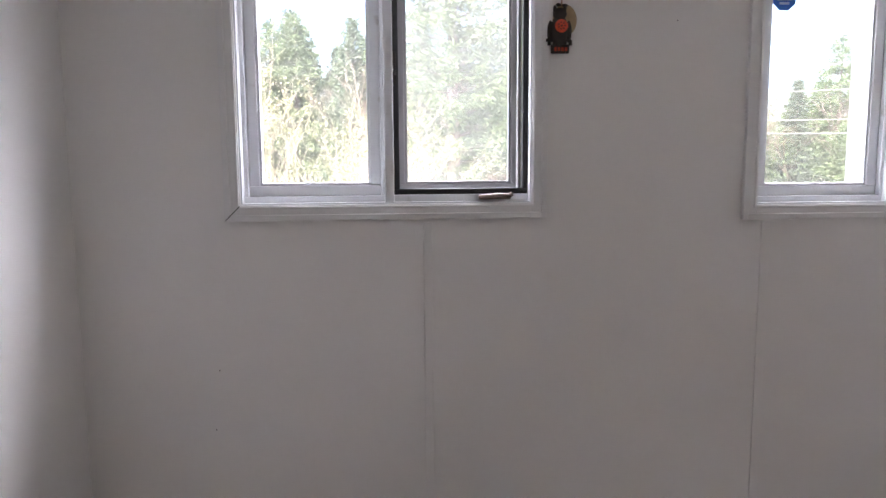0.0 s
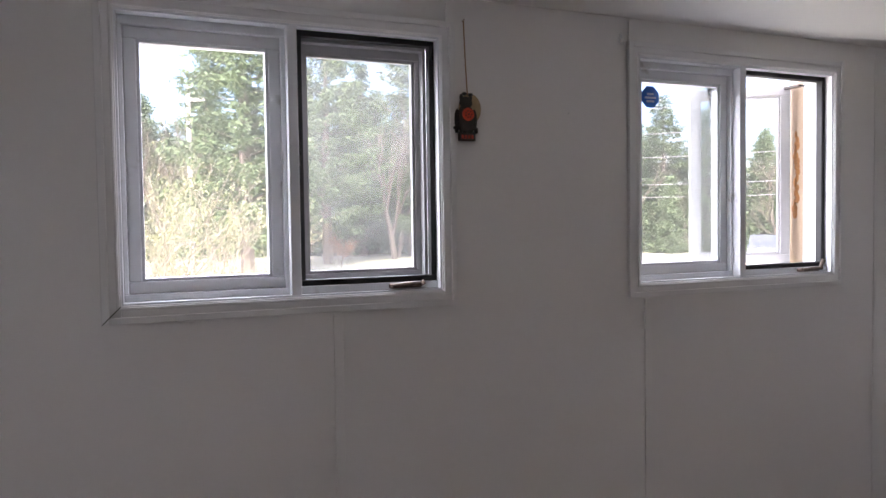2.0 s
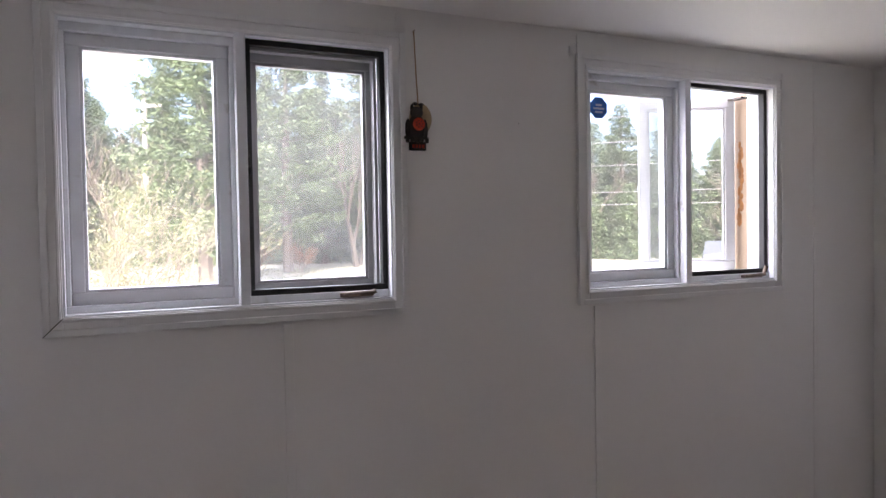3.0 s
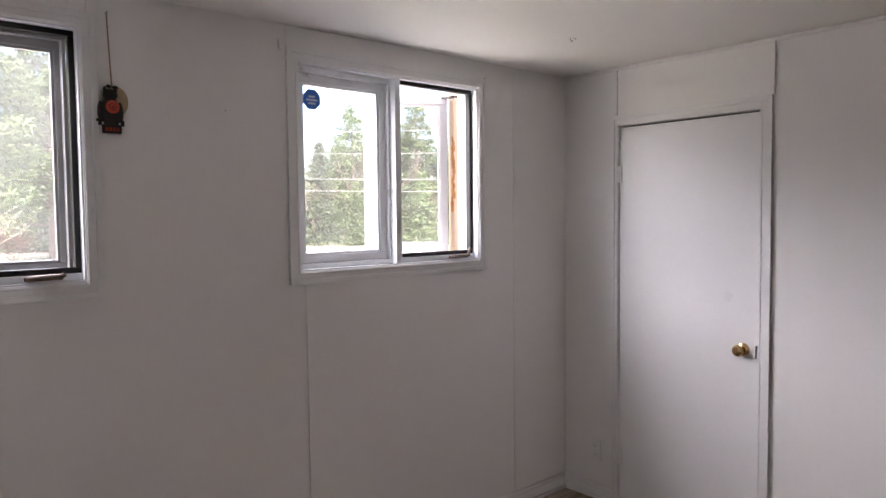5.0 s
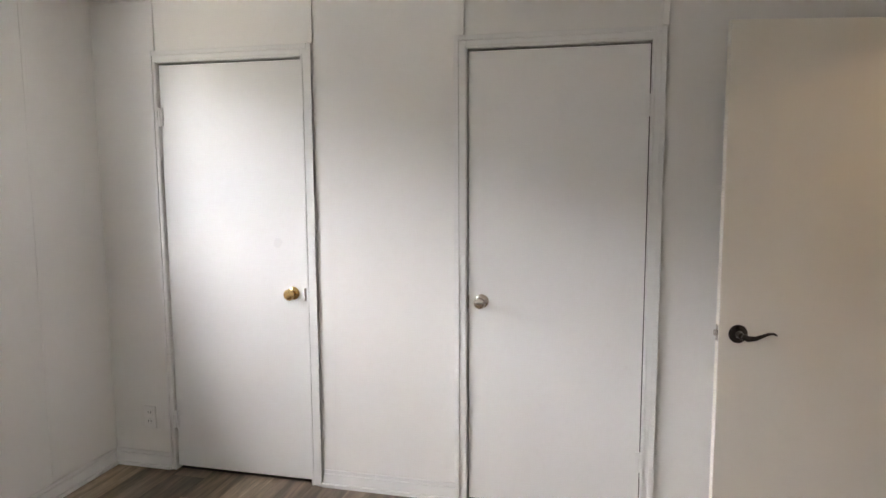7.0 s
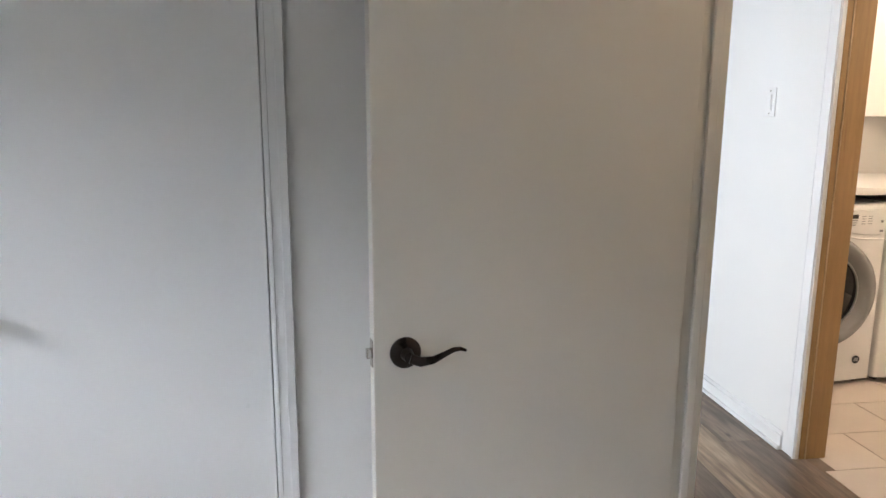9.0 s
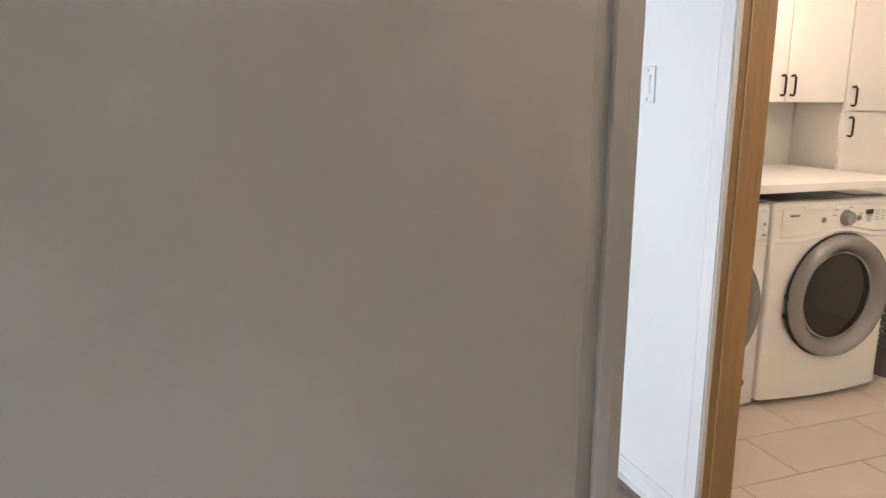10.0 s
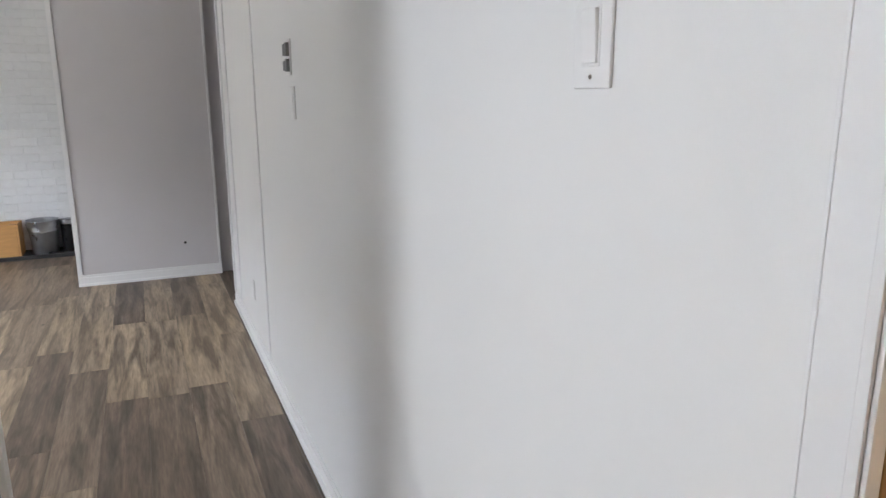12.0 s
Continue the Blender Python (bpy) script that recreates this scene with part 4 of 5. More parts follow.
            part("badge_bar", boxes((x, x + 0.002, -0.72 * w / 2 - 0.012, -0.72 * w / 2 + 0.012, z - 0.002, z + 0.002)), PLASTIC, root)
    return root


machine("clothes_dryer", -6.425, -5.665, "white front-loading dryer with a silver round door, under the counter", False)
machine("washing_machine", -5.645, -4.885, "white front-loading washing machine with a silver round door, under the counter", True)

thing("worktop", boxes((1.470, LAUNDRY_E - 0.001, -6.458, LAUNDRY_N - 0.001, 1.036, 1.074), bevel=0.003), LAMINATE, "white laminate worktop over the laundry machines", "worktop")
thing("worktop_bracket", boxes((2.24, LAUNDRY_E - 0.001, -6.45, LAUNDRY_N - 0.001, 0.996, 1.036), bevel=0.002), CABINET, "white wooden wall cleat under the worktop", "bracket")


def bar_handle(parent, x, y, z, horizontal=False):
    h = 0.048
    part("handle", tube([(x, y, z + h), (x - 0.020, y, z + h + 0.003), (x - 0.028, y, z + h - 0.006), (x - 0.029, y, z), (x - 0.028, y, z - h + 0.006), (x - 0.020, y, z - h - 0.003), (x, y, z - h)], 0.0058, 8), BLACK_METAL, parent, "black metal bar handle", True)


def cabinet(name, y0, y1, z0, z1, doors, label, group):
    """A cabinet against the east wall; doors: rows of y from, y to, z from, z to, handle y, handle z."""
    xf = 1.965
    c = base(name, ((xf + LAUNDRY_E) / 2, (y0 + y1) / 2, z0), label, "cabinet", group=group)
    inv = c.matrix_world.inverted()
    part("body", turned(boxes((xf + 0.020, LAUNDRY_E - 0.001, y0 + 0.001, y1 - 0.001, z0, z1), bevel=0.001), inv), CABINET, c)
    for a, b, u, v, hy, hz in doors:
        d = part("cabinet_door", turned(boxes((xf, xf + 0.018, a + 0.0015, b - 0.0015, u + 0.0015, v - 0.0015), bevel=0.0015), inv), CABINET, c)
        p = inv @ Vector((xf, hy, hz))
        bar_handle(d, p.x, p.y, p.z)
    return c


UP = 1.43
for k in range(2):
    r = -6.515 + 0.86 * k
    cabinet("wall_cabinet", r, r + 0.858, UP, CEIL - 0.04, [(r, r + 0.409 if k == 0 else r + 0.429, UP, CEIL - 0.04, (r + 0.409 if k == 0 else r + 0.429) - 0.032, UP + 0.085),
            (r + 0.409 if k == 0 else r + 0.429, r + 0.858, UP, CEIL - 0.04, (r + 0.409 if k == 0 else r + 0.429) + 0.032, UP + 0.085)],
            "white wall cabinet with two plain doors over the worktop", "laundry cabinets")
cabinet("tall_cabinet", -7.10, -6.520, 0.0, CEIL - 0.04, [(-7.10, -6.520, 0.08, 1.380, -6.565, 1.30), (-7.10, -6.520, 1.384, CEIL - 0.04, -6.565, 1.462)],
        "tall plain white cabinet with two doors beside the worktop", "laundry cabinets")
thing("backsplash", boxes((LAUNDRY_E - 0.006, LAUNDRY_E - 0.0005, -6.515, LAUNDRY_N - 0.002, 1.0745, UP - 0.001)), CABINET, "plain white backsplash panel above the worktop", "panel", "structure")


# laundry basket: a tapering tube with rows of oval holes
def basket():
    root = base("laundry_basket", (1.61, -6.655, 0), "tall grey plastic laundry basket with oval holes", "basket")
    h, r0, r1 = 0.575, 0.084, 0.120
    cols, rows = 11, 9
    bm = bmesh.new()

    def at(a, z, inner=0.0):
        r = r0 + (r1 - r0) * z / h - inner
        return (r * math.cos(a) * 1.0, r * math.sin(a) * 1.08, z)

    # wall with real holes: each cell is a square frame round an eight-sided hole
    zs0, zs1 = 0.13, h
    for inner in (0.0, 0.003):
        for r in range(rows):
            z0, z1 = zs0 + (zs1 - zs0) * r / rows, zs0 + (zs1 - zs0) * (r + 1) / rows
            for c in range(cols):
                a0 = 2 * math.pi * (c + 0.5 * (r % 2)) / cols
                a1 = a0 + 2 * math.pi / cols
                am, zm = (a0 + a1) / 2, (z0 + z1) / 2
                out, hole = [], []
                for k in range(8):
                    t = 2 * math.pi * (k + 0.5) / 8
                    u, v = math.cos(t), math.sin(t)
                    s = 1 / max(abs(u), abs(v))
                    out.append(bm.verts.new(at(am + u * s * (a1 - a0) / 2, zm + v * s * (z1 - z0) / 2, inner)))
                    hole.append(bm.verts.new(at(am + u * 0.68 * (a1 - a0) / 2, zm + v * 0.58 * (z1 - z0) / 2, inner)))
                for k in range(8):
                    j = (k + 1) % 8
                    bm.faces.new((out[k], out[j], hole[j], hole[k]))
    part("basket_wall", bm, BASKET, root)
    part("base", lathe([(0.0, 0.0), (0.080, 0.0), (0.0845, 0.010), (0.0921, 0.131), (0.089, 0.131), (0.081, 0.012), (0.0, 0.008)], 40, m=Matrix.Diagonal((1, 1.08, 1, 1)), closed=True), BASKET, root, "", True)
    # rim that rises into two handles
    rim, n = bmesh.new(), 64
    hi = []
    for side in (0.0, 0.004):
        a_, b_, c_, d_ = [], [], [], []
        for i in range(n):
            a = 2 * math.pi * i / n
            lift = max(0.0, math.cos(2 * a)) ** 1.5 * 0.095
            grip = max(0.0, math.cos(2 * a)) ** 3
            z2 = h + 0.022 + lift
            a_.append(rim.verts.new(at(a, h - 0.001, side)))
            b_.append(rim.verts.new(at(a, h + 0.020 + 0.012 * grip, side)))
            c_.append(rim.verts.new(at(a, max(h + 0.022 + 0.012 * grip, z2 - 0.034 * (0.3 + 0.7 * grip)), side)))
            d_.append(rim.verts.new(at(a, z2, side)))
        for i in range(n):
            j = (i + 1) % n
            a = 2 * math.pi * (i + 0.5) / n
            rim.faces.new((a_[i], a_[j], b_[j], b_[i]))
            if math.cos(2 * a) < 0.72:
                rim.faces.new((b_[i], b_[j], c_[j], c_[i]))
            rim.faces.new((c_[i], c_[j], d_[j], d_[i]))
        hi.append(d_)
    for i in range(n):
        j = (i + 1) % n
        rim.faces.new((hi[0][i], hi[0][j], hi[1][j], hi[1][i]))
    part("rim_handle", rim, BASKET, root, "", True)
    return root


basket().rotation_euler[2] = radians(118)

# ---- living room corner ----
mat_ob = thing("floor_mat", boxes((7.28, 7.56, -3.62, -2.2, 0.0, 0.030), (7.28, 7.30, -3.62, -2.2, 0.022, 0.034), (7.54, 7.56, -3.62, -2.2, 0.022, 0.034), (7.30, 7.54, -3.62, -3.60, 0.022, 0.034), bevel=0.003), DARK, "black boot tray on the floor by the brick wall", "tray")
bk = base("metal_bucket", (7.43, -3.325, 0.023), "galvanised metal bucket in the black tray", "bucket")
part("pail", lathe([(0.0, 0.0), (0.100, 0.0), (0.104, 0.006), (0.122, 0.20), (0.126, 0.206), (0.126, 0.214), (0.132, 0.29), (0.137, 0.296), (0.135, 0.302), (0.129, 0.298), (0.118, 0.20), (0.100, 0.01), (0.0, 0.008)], 40, closed=True), ZINC, bk, "", True)
part("pail_handle", tube([(0.0, -0.137, 0.27), (-0.06, -0.12, 0.235), (-0.11, -0.06, 0.21), (-0.13, 0.0, 0.20), (-0.11, 0.06, 0.21), (-0.06, 0.12, 0.235), (0, 0.137, 0.27)], 0.004, 6), ZINC, bk, "", True)
part("ash", lathe([(0.0, 0.0), (0.115, 0.0), (0.116, 0.01), (0.06, 0.02), (0.0, 0.030)], 24, m=pose(0, 0, 0.19), closed=True), MORTAR, bk)
ab = base("ash_bucket", (7.45, -3.535, 0.023), "black metal ash bucket with a grey rim in the tray", "bucket")
part("pail", lathe([(0.0, 0.0), (0.072, 0.0), (0.075, 0.006), (0.080, 0.27), (0.0755, 0.27), (0.070, 0.012), (0.0, 0.010)], 32, closed=True), BLACK_METAL, ab, "", True)
part("rim", lathe([(0.080, 0.255), (0.083, 0.262), (0.083, 0.286), (0.078, 0.290), (0.0755, 0.270)], 32, closed=True), ZINC, ab, "grey metal rim", True)
cr = base("wooden_crate", (7.42, -2.99, 0.023), "honey-brown wooden crate in the black tray", "crate")
for x0, x1, y0, y1 in ((-0.125, 0.115, -0.16, -0.145), (-0.125, 0.115, 0.145, 0.16), (-0.125, -0.11, -0.145, 0.145), (0.10, 0.115, -0.145, 0.145)):
    part("side_board", boxes((x0, x1, y0, y1, 0.004, 0.29), bevel=0.003), CRATE, cr)
part("bottom_board", boxes((-0.11, 0.10, -0.145, 0.145, 0.0, 0.012)), CRATE, cr)
part("kindling", boxes((-0.08, 0.08, -0.12, -0.06, 0.012, 0.27), (-0.05, 0.09, -0.03, 0.04, 0.012, 0.25), (-0.09, 0.05, 0.06, 0.12, 0.012, 0.26), bevel=0.008), CRATE, cr)

# ---- outdoors ----
GROUND = -0.70
n = 60
verts, faces = [], []
rad = [0.0, 4, 8, 14, 20, 28, 38, 50, 62, 80, 120, 250, 600, 1500, 4000]
for r in rad:
    for k in range(n):
        a = 2 * math.pi * k / n
        x, y = r * math.cos(a), r * math.sin(a)
        z = GROUND + (0.10 * noise.noise(Vector((x * 0.08, y * 0.08, 0))) if 12 < r < 100 else 0)
        verts.append((x, y, z))
for i in range(len(rad) - 1):
    for k in range(n):
        j = (k + 1) % n
        faces.append((i * n + k, i * n + j, (i + 1) * n + j, (i + 1) * n + k))
me = bpy.data.meshes.new("ground")
me.from_pydata(verts, [], faces)
me.materials.append(GRASS)
tagged(new("ground", me), "pale dry spring lawn", "lawn", "", "structure")

# unseen shell, added to close the rooms against sun and sky
house = base("house_shell", (0, 0, 0), "unseen outer roof, walls and footing that keep outdoor light out", "house", "structure")
part("footing", boxes((WEST - 0.1, 7.7, LAUNDRY_S - 0.15, 0.12, GROUND - 0.1, -0.11)), SIDING, house)
part("roof", boxes((WEST - 0.3, 7.9, LAUNDRY_S - 0.4, 0.30, CEIL + 0.13, CEIL + 0.25)), ROOFING, house)
part("outer_wall", boxes((7.75, 7.85, LAUNDRY_S - 0.2, 0.14, -0.1, CEIL + 0.12), (WEST - 0.1, 7.75, LAUNDRY_S - 0.25, LAUNDRY_S - 0.21, -0.1, CEIL + 0.12),
                         (WEST - 0.16, WEST - 0.125, LAUNDRY_S - 0.2, 0.14, -0.1, CEIL + 0.12)), SIDING, house)


def spruce(seed, height, spread, mat, pine=False):
    """A conifer: tapered trunk, whorled limbs, and many small needle sprays."""
    rnd = random.Random(seed)
    root = base("conifer", (0, 0, 0), "", "tree")
    trunk = tube([(0, 0, -0.3), (0.05, 0, height * 0.35), (0.0, 0.06, height * 0.7), (0.02, 0, height * 0.98)], [0.022 * height, 0.017 * height, 0.009 * height, 0.01], 7)
    vs, fs = [], []
    z = height * (0.12 if pine else 0.06)
    while z < height * 0.99:
        f = z / height
        reach = spread * ((1 - f) ** 0.8 + 0.06) * (1.0 if not pine else min(1.0, 0.55 + 1.2 * f))
        count = 6
        a0 = rnd.uniform(0, 6.3)
        for k in range(count):
            if rnd.random() < 0.14:
                continue
            a = a0 + 6.283 * k / count + rnd.uniform(-0.35, 0.35)
            ln = reach * rnd.uniform(0.6, 1.15)
            rise = rnd.uniform(-0.25, 0.08) if not pine else rnd.uniform(0.0, 0.4)
            d = Vector((math.cos(a), math.sin(a), rise))
            p0 = Vector((0, 0, z))
            tube([p0, p0 + d * ln * 0.6, p0 + d * ln], [0.05 * (1 - f) + 0.012, 0.02, 0.008], 3, trunk)
            m = max(6, int(ln * (13 if not pine else 15)))
            for i in range(m):
                t = (0.22 if not pine else 0.4) + (0.8 if not pine else 0.62) * i / m
                q = p0 + d * ln * t
                for s in range(3 if not pine else 4):
                    o = Vector((rnd.uniform(-1, 1), rnd.uniform(-1, 1), rnd.uniform(-0.9, 0.7))) * (0.16 + 0.28 * (1 - t) + (0.12 if pine else 0))
                    u = Vector((rnd.uniform(-1, 1), rnd.uniform(-1, 1), rnd.uniform(-0.7, 0.3))).normalized() * rnd.uniform(0.18, 0.40)
                    w = u.cross(Vector((rnd.uniform(-1, 1), rnd.uniform(-1, 1), rnd.uniform(-1, 1)))).normalized() * rnd.uniform(0.03, 0.08)
                    c = q + o
                    b = len(vs)
                    vs += [c - w, c + w, c + u]
                    fs.append((b, b + 1, b + 2))
        z += height * (0.025 if not pine else 0.034) * rnd.uniform(0.8, 1.25)
    part("trunk", trunk, BARK, root)
    me = bpy.data.meshes.new("crown")
    me.from_pydata([tuple(v) for v in vs], [], fs)
    me.materials.append(mat)
    ob = new("crown", me)
    ob.parent = root
    return root


def bare_tree(seed, height, leafy, mat=BUD, name="bare_tree", twig=BARK, leaf=0.05, stems=1, lean=0.25, per_tip=10, depth=5):
    """A deciduous tree in early spring: forking limbs to fine twigs, with sparse young leaves."""
    rnd = random.Random(seed)
    root = base(name, (0, 0, 0), "", "tree" if stems == 1 else "shrub")
    bm = bmesh.new()
    vs, fs = [], []

    def limb(p, d, ln, r, level):
        d1 = (d + Vector((rnd.uniform(-0.2, 0.2), rnd.uniform(-0.2, 0.2), rnd.uniform(-0.05, 0.15)))).normalized()
        mid = p + d * ln * 0.5
        end = mid + d1 * ln * 0.5
        tube([p, mid, end], [r, r * 0.82, r * 0.66], 5 if level < 2 else 3, bm)
        if level >= depth - 2:
            for _ in range(int(per_tip * leafy)):
                c = p + (end - p) * rnd.random() + Vector((rnd.gauss(0, 1), rnd.gauss(0, 1), rnd.gauss(0, 1))) * leaf * 2.2
                u = Vector((rnd.uniform(-1, 1), rnd.uniform(-1, 1), rnd.uniform(-1, 1))).normalized() * leaf
                w = u.cross(Vector((rnd.uniform(-1, 1), rnd.uniform(-1, 1), rnd.uniform(-1, 1)))).normalized() * leaf * 0.45
                b = len(vs)
                vs.extend([c - u, c + w, c + u, c - w])
                fs.append((b, b + 1, b + 2, b + 3))
        if level < depth:
            for k in range(3 if level < 3 else 2 + (rnd.random() < 0.5)):
                nd = (d1 + Vector((rnd.uniform(-1, 1), rnd.uniform(-1, 1), rnd.uniform(-0.25, 0.65))) * 0.75).normalized()
                limb(end if k < 2 else mid, nd, ln * rnd.uniform(0.55, 0.85), r * 0.58, level + 1)

    for _ in range(stems):
        a = rnd.uniform(0, 6.283)
        d = Vector((math.cos(a) * lean, math.sin(a) * lean, 1)).normalized()
        s = Vector((rnd.uniform(-0.5, 0.5), rnd.uniform(-0.5, 0.5), -0.1)) if stems > 1 else Vector((0, 0, -0.3))
        limb(s, d, height * 0.30, height * (0.018 if stems == 1 else 0.006), 0 if stems == 1 else 1)
    part("trunk" if stems == 1 else "twigs", bm, twig, root)
    if fs:
        me = bpy.data.meshes.new("crown")
        me.from_pydata([tuple(v) for v in vs], [], fs)
        me.materials.append(mat)
        ob = new("crown", me)
        ob.parent = root
    return root


def polar(az, r):
    a = radians(az)
    return -3.0 + r * math.sin(a), -2.2 + r * math.cos(a)


def plant(kinds, rows, label, group):
    rnd = random.Random(11)
    used = set()
    for kind, az, r, s in rows:
        src = kinds[kind]
        x, y = polar(az, r)
        m = pose(x, y, GROUND, 0, 0, rnd.uniform(0, 360))
        if kind in used:
            ob = copy_thing(src, m)
        else:
            ob, src.matrix_basis = src, m
            used.add(kind)
        ob.scale = (s, s, s)
        tagged(ob, label[kind], "", group)


rnd = random.Random(3)
spruces = {"a": spruce(1, 13.0, 2.3, NEEDLE), "b": spruce(2, 10.0, 2.0, NEEDLE), "c": spruce(4, 15.0, 4.6, NEEDLE_PALE, True), "d": spruce(7, 6.0, 1.5, NEEDLE_PALE)}
rows = [("c", 5.5, 30, 0.95), ("c", 12, 42, 1.0), ("c", 19, 50, 1.1), ("a", 15, 52, 1.1)]
for i in range(38):
    rows.append((rnd.choice("aabc"), -26 + i * 2.4 + rnd.uniform(-1.2, 1.2), rnd.uniform(52, 60), rnd.uniform(0.8, 1.15) * (0.72 if i > 22 else 1.0)))
for i in range(48):
    rows.append((rnd.choice("abcc"), -26 + i * 1.95 + rnd.uniform(-1.2, 1.2), rnd.uniform(62, 76), rnd.uniform(0.9, 1.2) * (0.68 if i > 27 else 1.0)))
for i in range(10):
    rows.append(("d", 26 + i * 3.6 + rnd.uniform(-1.2, 1.2), rnd.uniform(50, 54), rnd.uniform(0.5, 0.95)))
plant(spruces, rows, {"a": "tall dark green spruce at the edge of the woods", "b": "dark green spruce at the edge of the woods",
                      "c": "broad pale green pine standing by the lawn", "d": "small bright green young conifer by the lawn"}, "conifers of the wood edge")
bares = {"a": bare_tree(21, 12.0, 0.25), "b": bare_tree(22, 9.0, 0.45)}
rows = [("a", 17.5, 46, 1.0), ("a", 21, 48, 0.95)]
for i in range(34):
    rows.append((rnd.choice("ab"), -24 + i * 2.6 + rnd.uniform(-1.5, 1.5), rnd.uniform(48, 57), rnd.uniform(0.7, 1.05) * (0.75 if i > 20 else 1.0)))
plant(bares, rows, {"a": "leafless grey deciduous tree with a forked trunk", "b": "grey deciduous tree with sparse spring buds"}, "bare trees of the wood edge")
shrubs = {"a": bare_tree(31, 3.6, 1.0, BUD, "shrub", TWIG, 0.017, 11, 0.6, 7, 5), "b": bare_tree(32, 2.6, 0.7, RUST_LEAF, "shrub", TWIG, 0.05, 8, 0.5, 6, 4)}
plant(shrubs, [("a", -0.4, 10.5, 0.68), ("a", -6.5, 9.0, 1.2), ("a", -15.0, 9.5, 1.4), ("a", 4.5, 13.0, 0.55), ("b", 9.0, 38, 1.0), ("b", 13.0, 40, 0.9)],
      {"a": "bushy shrub of thin twigs with yellow-green spring leaves", "b": "low rusty brown brush at the wood edge"}, "shrubs on the lawn")

# brush under the far trees and grass tufts on the lawn
vs, fs = [], []
for _ in range(60000):
    az = rnd.uniform(-30, 66)
    r = rnd.uniform(51, 66)
    x, y = polar(az, r)
    z = GROUND + rnd.random() ** 1.6 * 4.5
    u = Vector((rnd.uniform(-1, 1), rnd.uniform(-1, 1), rnd.uniform(0, 1))) * 0.22
    w = Vector((rnd.uniform(-1, 1), rnd.uniform(-1, 1), rnd.uniform(-1, 1))) * 0.07
    c = Vector((x, y, z))
    b = len(vs)
    vs += [tuple(c - w), tuple(c + w), tuple(c + u)]
    fs.append((b, b + 1, b + 2))
me = bpy.data.meshes.new("undergrowth")
me.from_pydata(vs, [], fs)
me.materials.append(NEEDLE_PALE)
tagged(new("undergrowth", me), "tangled green undergrowth below the trees", "undergrowth", "", "stuff")
vs, fs = [], []
for _ in range(30000):
    x, y = polar(rnd.uniform(-25, 60), rnd.uniform(14, 48))
    hgt = rnd.uniform(0.05, 0.14)
    a = rnd.uniform(0, 6.283)
    b = len(vs)
    dx, dy = math.cos(a) * 0.03, math.sin(a) * 0.03
    vs += [(x - dx, y - dy, GROUND - 0.1), (x + dx, y + dy, GROUND - 0.1), (x + rnd.uniform(-0.05, 0.05), y + rnd.uniform(-0.05, 0.05), GROUND + hgt)]
    fs.append((b, b + 1, b + 2))
me = bpy.data.meshes.new("grass")
me.from_pydata(vs, [], fs)
me.materials.append(GRASS_BLADE)
tagged(new("grass", me), "tufts of dry lawn grass", "grass", "", "stuff")

vs, fs = [], []
for _ in range(90000):
    az = rnd.uniform(-32, 68)
    x, y = polar(az, rnd.uniform(66, 84))
    c = Vector((x, y, GROUND + rnd.random() ** 1.3 * (12.0 if az < 28 else 7.5)))
    u = Vector((rnd.uniform(-1, 1), rnd.uniform(-1, 1), rnd.uniform(-0.6, 1))) * 0.42
    w = Vector((rnd.uniform(-1, 1), rnd.uniform(-1, 1), rnd.uniform(-1, 1))) * 0.13
    b = len(vs)
    vs += [tuple(c - w), tuple(c + w), tuple(c + u)]
    fs.append((b, b + 1, b + 2))
me = bpy.data.meshes.new("far_woods")
me.from_pydata(vs, [], fs)
me.materials.append(FAR_LEAF)
tagged(new("far_woods", me), "dense grey-green woods far behind the lawn", "woods", "", "stuff")

# pole and lines along the road
poles = []
for az, r in ((1.5, 38), (25.5, 44), (68, 40)):
    x, y = polar(az, r)
    p = base("utility_pole", (x, y, GROUND), "grey wooden utility pole carrying wires", "utility pole", group="utility poles")
    part("pole", tube([(0, 0, -0.3), (0, 0, 9.5)], [0.16, 0.11], 10), POLE, p)
    part("crossarm", turned(boxes((-0.9, 0.9, -0.06, 0.06, 8.7, 8.85)), pose(0, 0, 0, 0, 0, -30)), POLE, p)
    poles.append(Vector((x, y, GROUND)))
for h in (3.9, 4.6, 6.1, 7.4, 8.8):
    a, b = poles[1] + Vector((0, 0, h)), poles[2] + Vector((0, 0, h))
    thing("power_line", tube([a.lerp(b, t / 12) - Vector((0, 0, 0.35 * math.sin(math.pi * t / 12))) for t in range(13)], 0.013, 5), WIRE, "pale overhead wire strung between utility poles", "wire", group="overhead wires")

# parked car far across the lawn
cx, cy = polar(46.5, 42)
car = base("parked_car", pose(cx, cy, GROUND + 0.02, 0, 0, 40), "silver car parked far across the lawn", "car")
bm = bmesh.new()
prof = [(-2.1, 0.35), (-2.1, 0.8), (-1.9, 0.95), (-1.1, 1.0), (-0.6, 1.42), (0.7, 1.45), (1.4, 1.0), (2.05, 0.92), (2.15, 0.6), (2.1, 0.35)]
for s in (-0.85, 0.85):
    bm.faces.new([bm.verts.new((x, s, z)) for x, z in prof])
bm.verts.ensure_lookup_table()
k = len(prof)
for i in range(k):
    j = (i + 1) % k
    bm.faces.new((bm.verts[i], bm.verts[j], bm.verts[k + j], bm.verts[k + i]))
bmesh.ops.recalc_face_normals(bm, faces=bm.faces[:])
part("body", bm, CAR_PAINT, car)
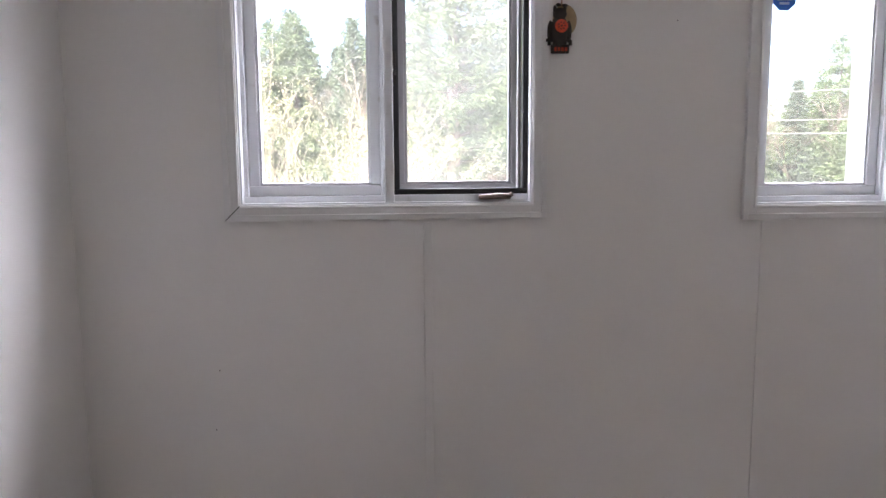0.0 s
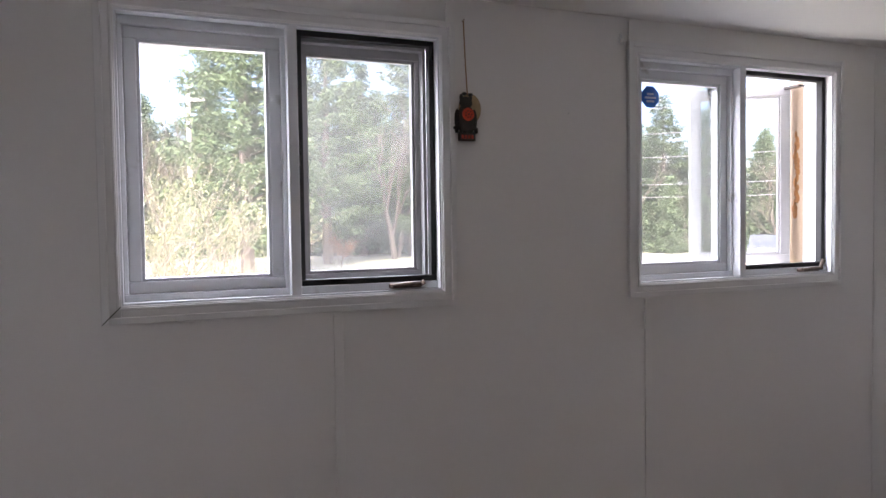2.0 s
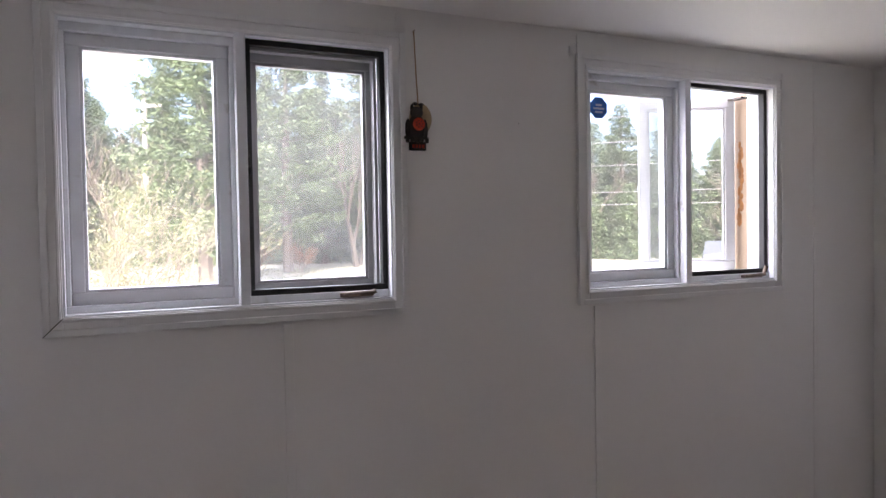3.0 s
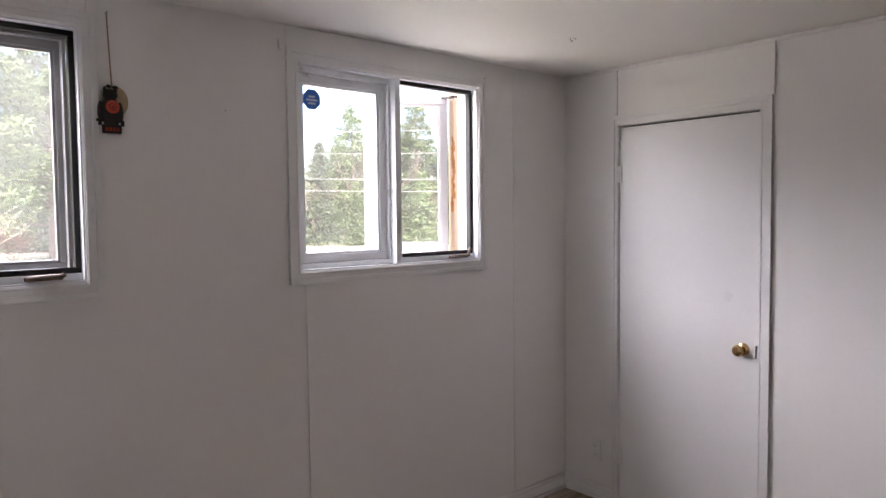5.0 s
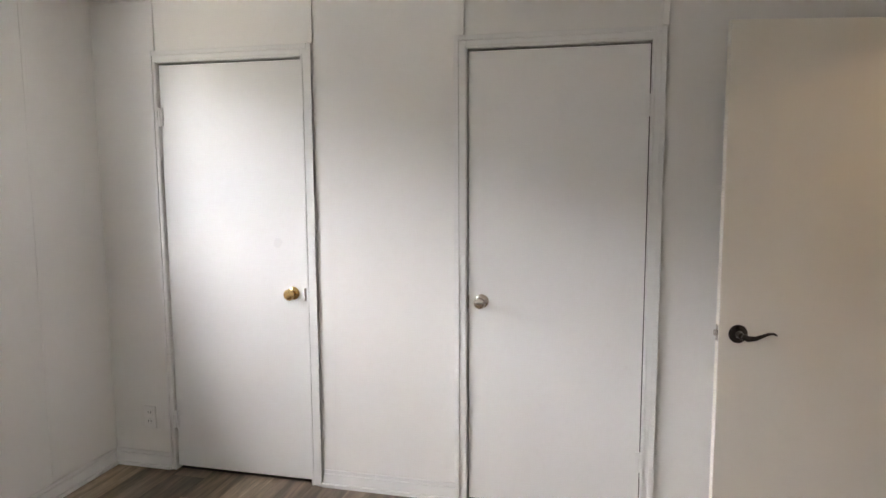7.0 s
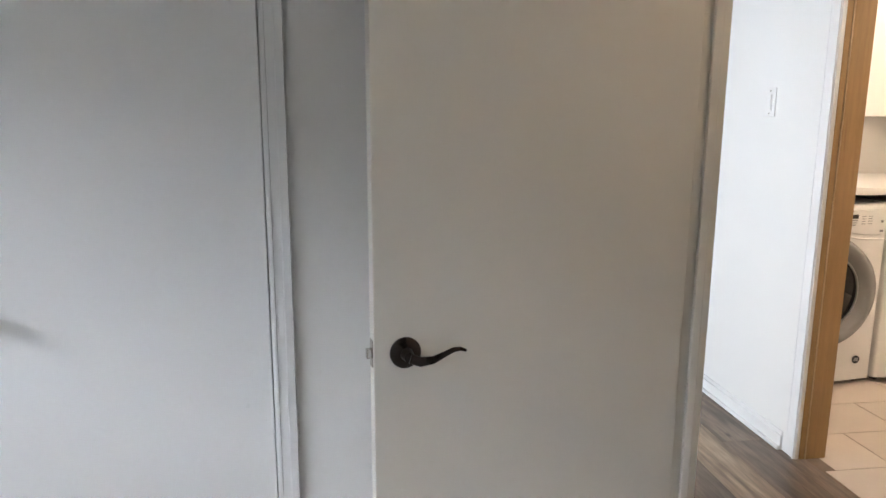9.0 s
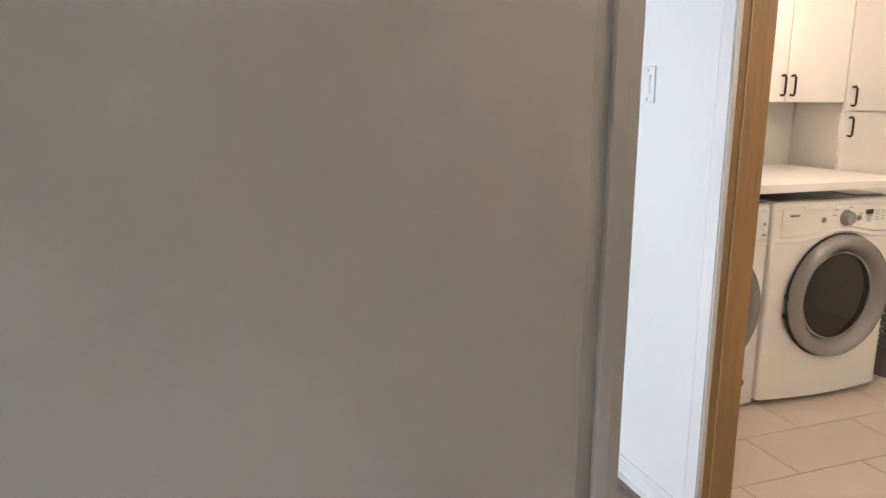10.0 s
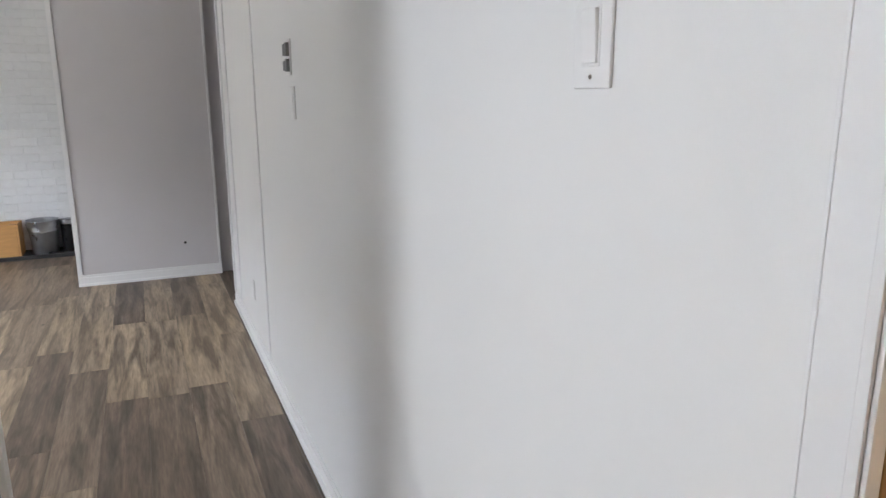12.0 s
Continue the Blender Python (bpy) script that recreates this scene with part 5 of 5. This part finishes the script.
for x in (-1.3, 1.35):
    for y in (-0.86, 0.86):
        wh = part("wheel", lathe([(0.0, -0.1), (0.32, -0.1), (0.34, 0), (0.32, 0.1), (0.0, 0.1)], 20, m=pose(x, y, 0.32, 90, 0, 0), closed=True), DARK, car)
for y in (-0.855, 0.855):
    part("side_window", boxes((-0.75, 1.0, y - 0.006, y + 0.006, 1.03, 1.36)), DARK_GLASS, car)

# ---- pieces: planks, tiles, bricks ----


def piece_mesh(name, sx, sy, sz, mat, bev=0.0012):
    bm = boxes((0, sx, 0, sy, -sz, 0))
    top = [e for e in bm.edges if all(v.co.z > -1e-6 for v in e.verts)]
    bmesh.ops.bevel(bm, geom=top, offset=bev, segments=1, affect="EDGES")
    return mesh_of(name, bm, mat)


rnd = random.Random(17)
PW, PL = 0.187, 1.22
shared = {}


def plank(x0, x1, y0, y1):
    key = (round(x1 - x0, 3), round(y1 - y0, 3), rnd.randrange(2))
    if key not in shared:
        shared[key] = piece_mesh("plank", x1 - x0 - 0.0006, y1 - y0 - 0.0006, 0.005, PLANK, 0.0005)
    ob = new("plank", shared[key])
    ob.location = (x0 + 0.0003, y0 + 0.0003, 0)
    ob.parent = floor


def plank_rows(y_top, rows, xa, xb):
    for r in range(rows):
        y1 = y_top - r * PW
        x = xa - rnd.uniform(0.0, PL * 0.9)
        while x < xb:
            a, b = max(x, xa), min(x + PL, xb)
            if b - a > 0.03:
                plank(a, b, y1 - PW, y1)
            x += PL


BED_END = 0.005 - 19 * PW
plank_rows(0.005, 19, WEST, 0.02)                               # bedroom
plank_rows(BED_END, 6, -1.2, 7.6)                               # hall
plank_rows(0.005 - 8 * PW, 11, 2.6, 7.6)                        # living room side
part("hall_floor_rest", boxes((WEST, -1.2, HALL_S, BED_END, -0.005, 0.0), (-1.2, 7.6, -4.752, BED_END - 6 * PW - 0.001, -0.005, 0.0), (2.6, 7.6, 0.006 - 8 * PW, 0.0, -0.005, 0.0),
                              (0.7, 2.6, BED_END + 0.001, 0.0, -0.005, 0.0), (HALL_END, FAR + 0.04, -5.5, -4.753, -0.005, 0.0)), PLANK, floor)

tile_shared = {}
for c in range(-7, 4):
    x0 = 1.272 + 0.309 * c
    yj = -5.985 if c % 2 else -6.300
    for r in range(-4, 5):
        y0, y1 = max(yj + 0.609 * r, LAUNDRY_S), min(yj + 0.609 * (r + 1), LAUNDRY_N + 0.055)
        x1 = min(x0 + 0.309, LAUNDRY_E)
        if y1 - y0 < 0.02 or x1 - x0 < 0.02 or (y1 > LAUNDRY_N and not JAMB_W < x0 + 0.15 < JAMB_X):
            if y1 - y0 < 0.02 or x1 - x0 < 0.02:
                continue
            y1 = LAUNDRY_N
        key = (round(x1 - x0, 3), round(y1 - y0, 3))
        if key not in tile_shared:
            tile_shared[key] = piece_mesh("tile", x1 - x0 - 0.004, y1 - y0 - 0.004, 0.006, TILE)
        ob = new("tile", tile_shared[key])
        ob.location = (x0 + 0.002, y0 + 0.002, 0.0)
        ob.parent = laundry_floor

brick_mesh = piece_mesh("brick", 0.212, 0.068, 0.012, BRICK, 0.0025)
chimney = bpy.data.objects["chimney_wall_backing"]
for r in range(32):
    z = 0.02 + r * 0.0725
    y = -3.66 + (0.105 if r % 2 else 0.0)
    while y < -1.75:
        ob = new("brick", brick_mesh)
        ob.matrix_basis = Matrix(((0, 0, -1, 7.6165 + rnd.uniform(-0.0025, 0.0025)), (1, 0, 0, y), (0, 1, 0, z), (0, 0, 0, 1)))
        ob.parent = chimney
        y += 0.216
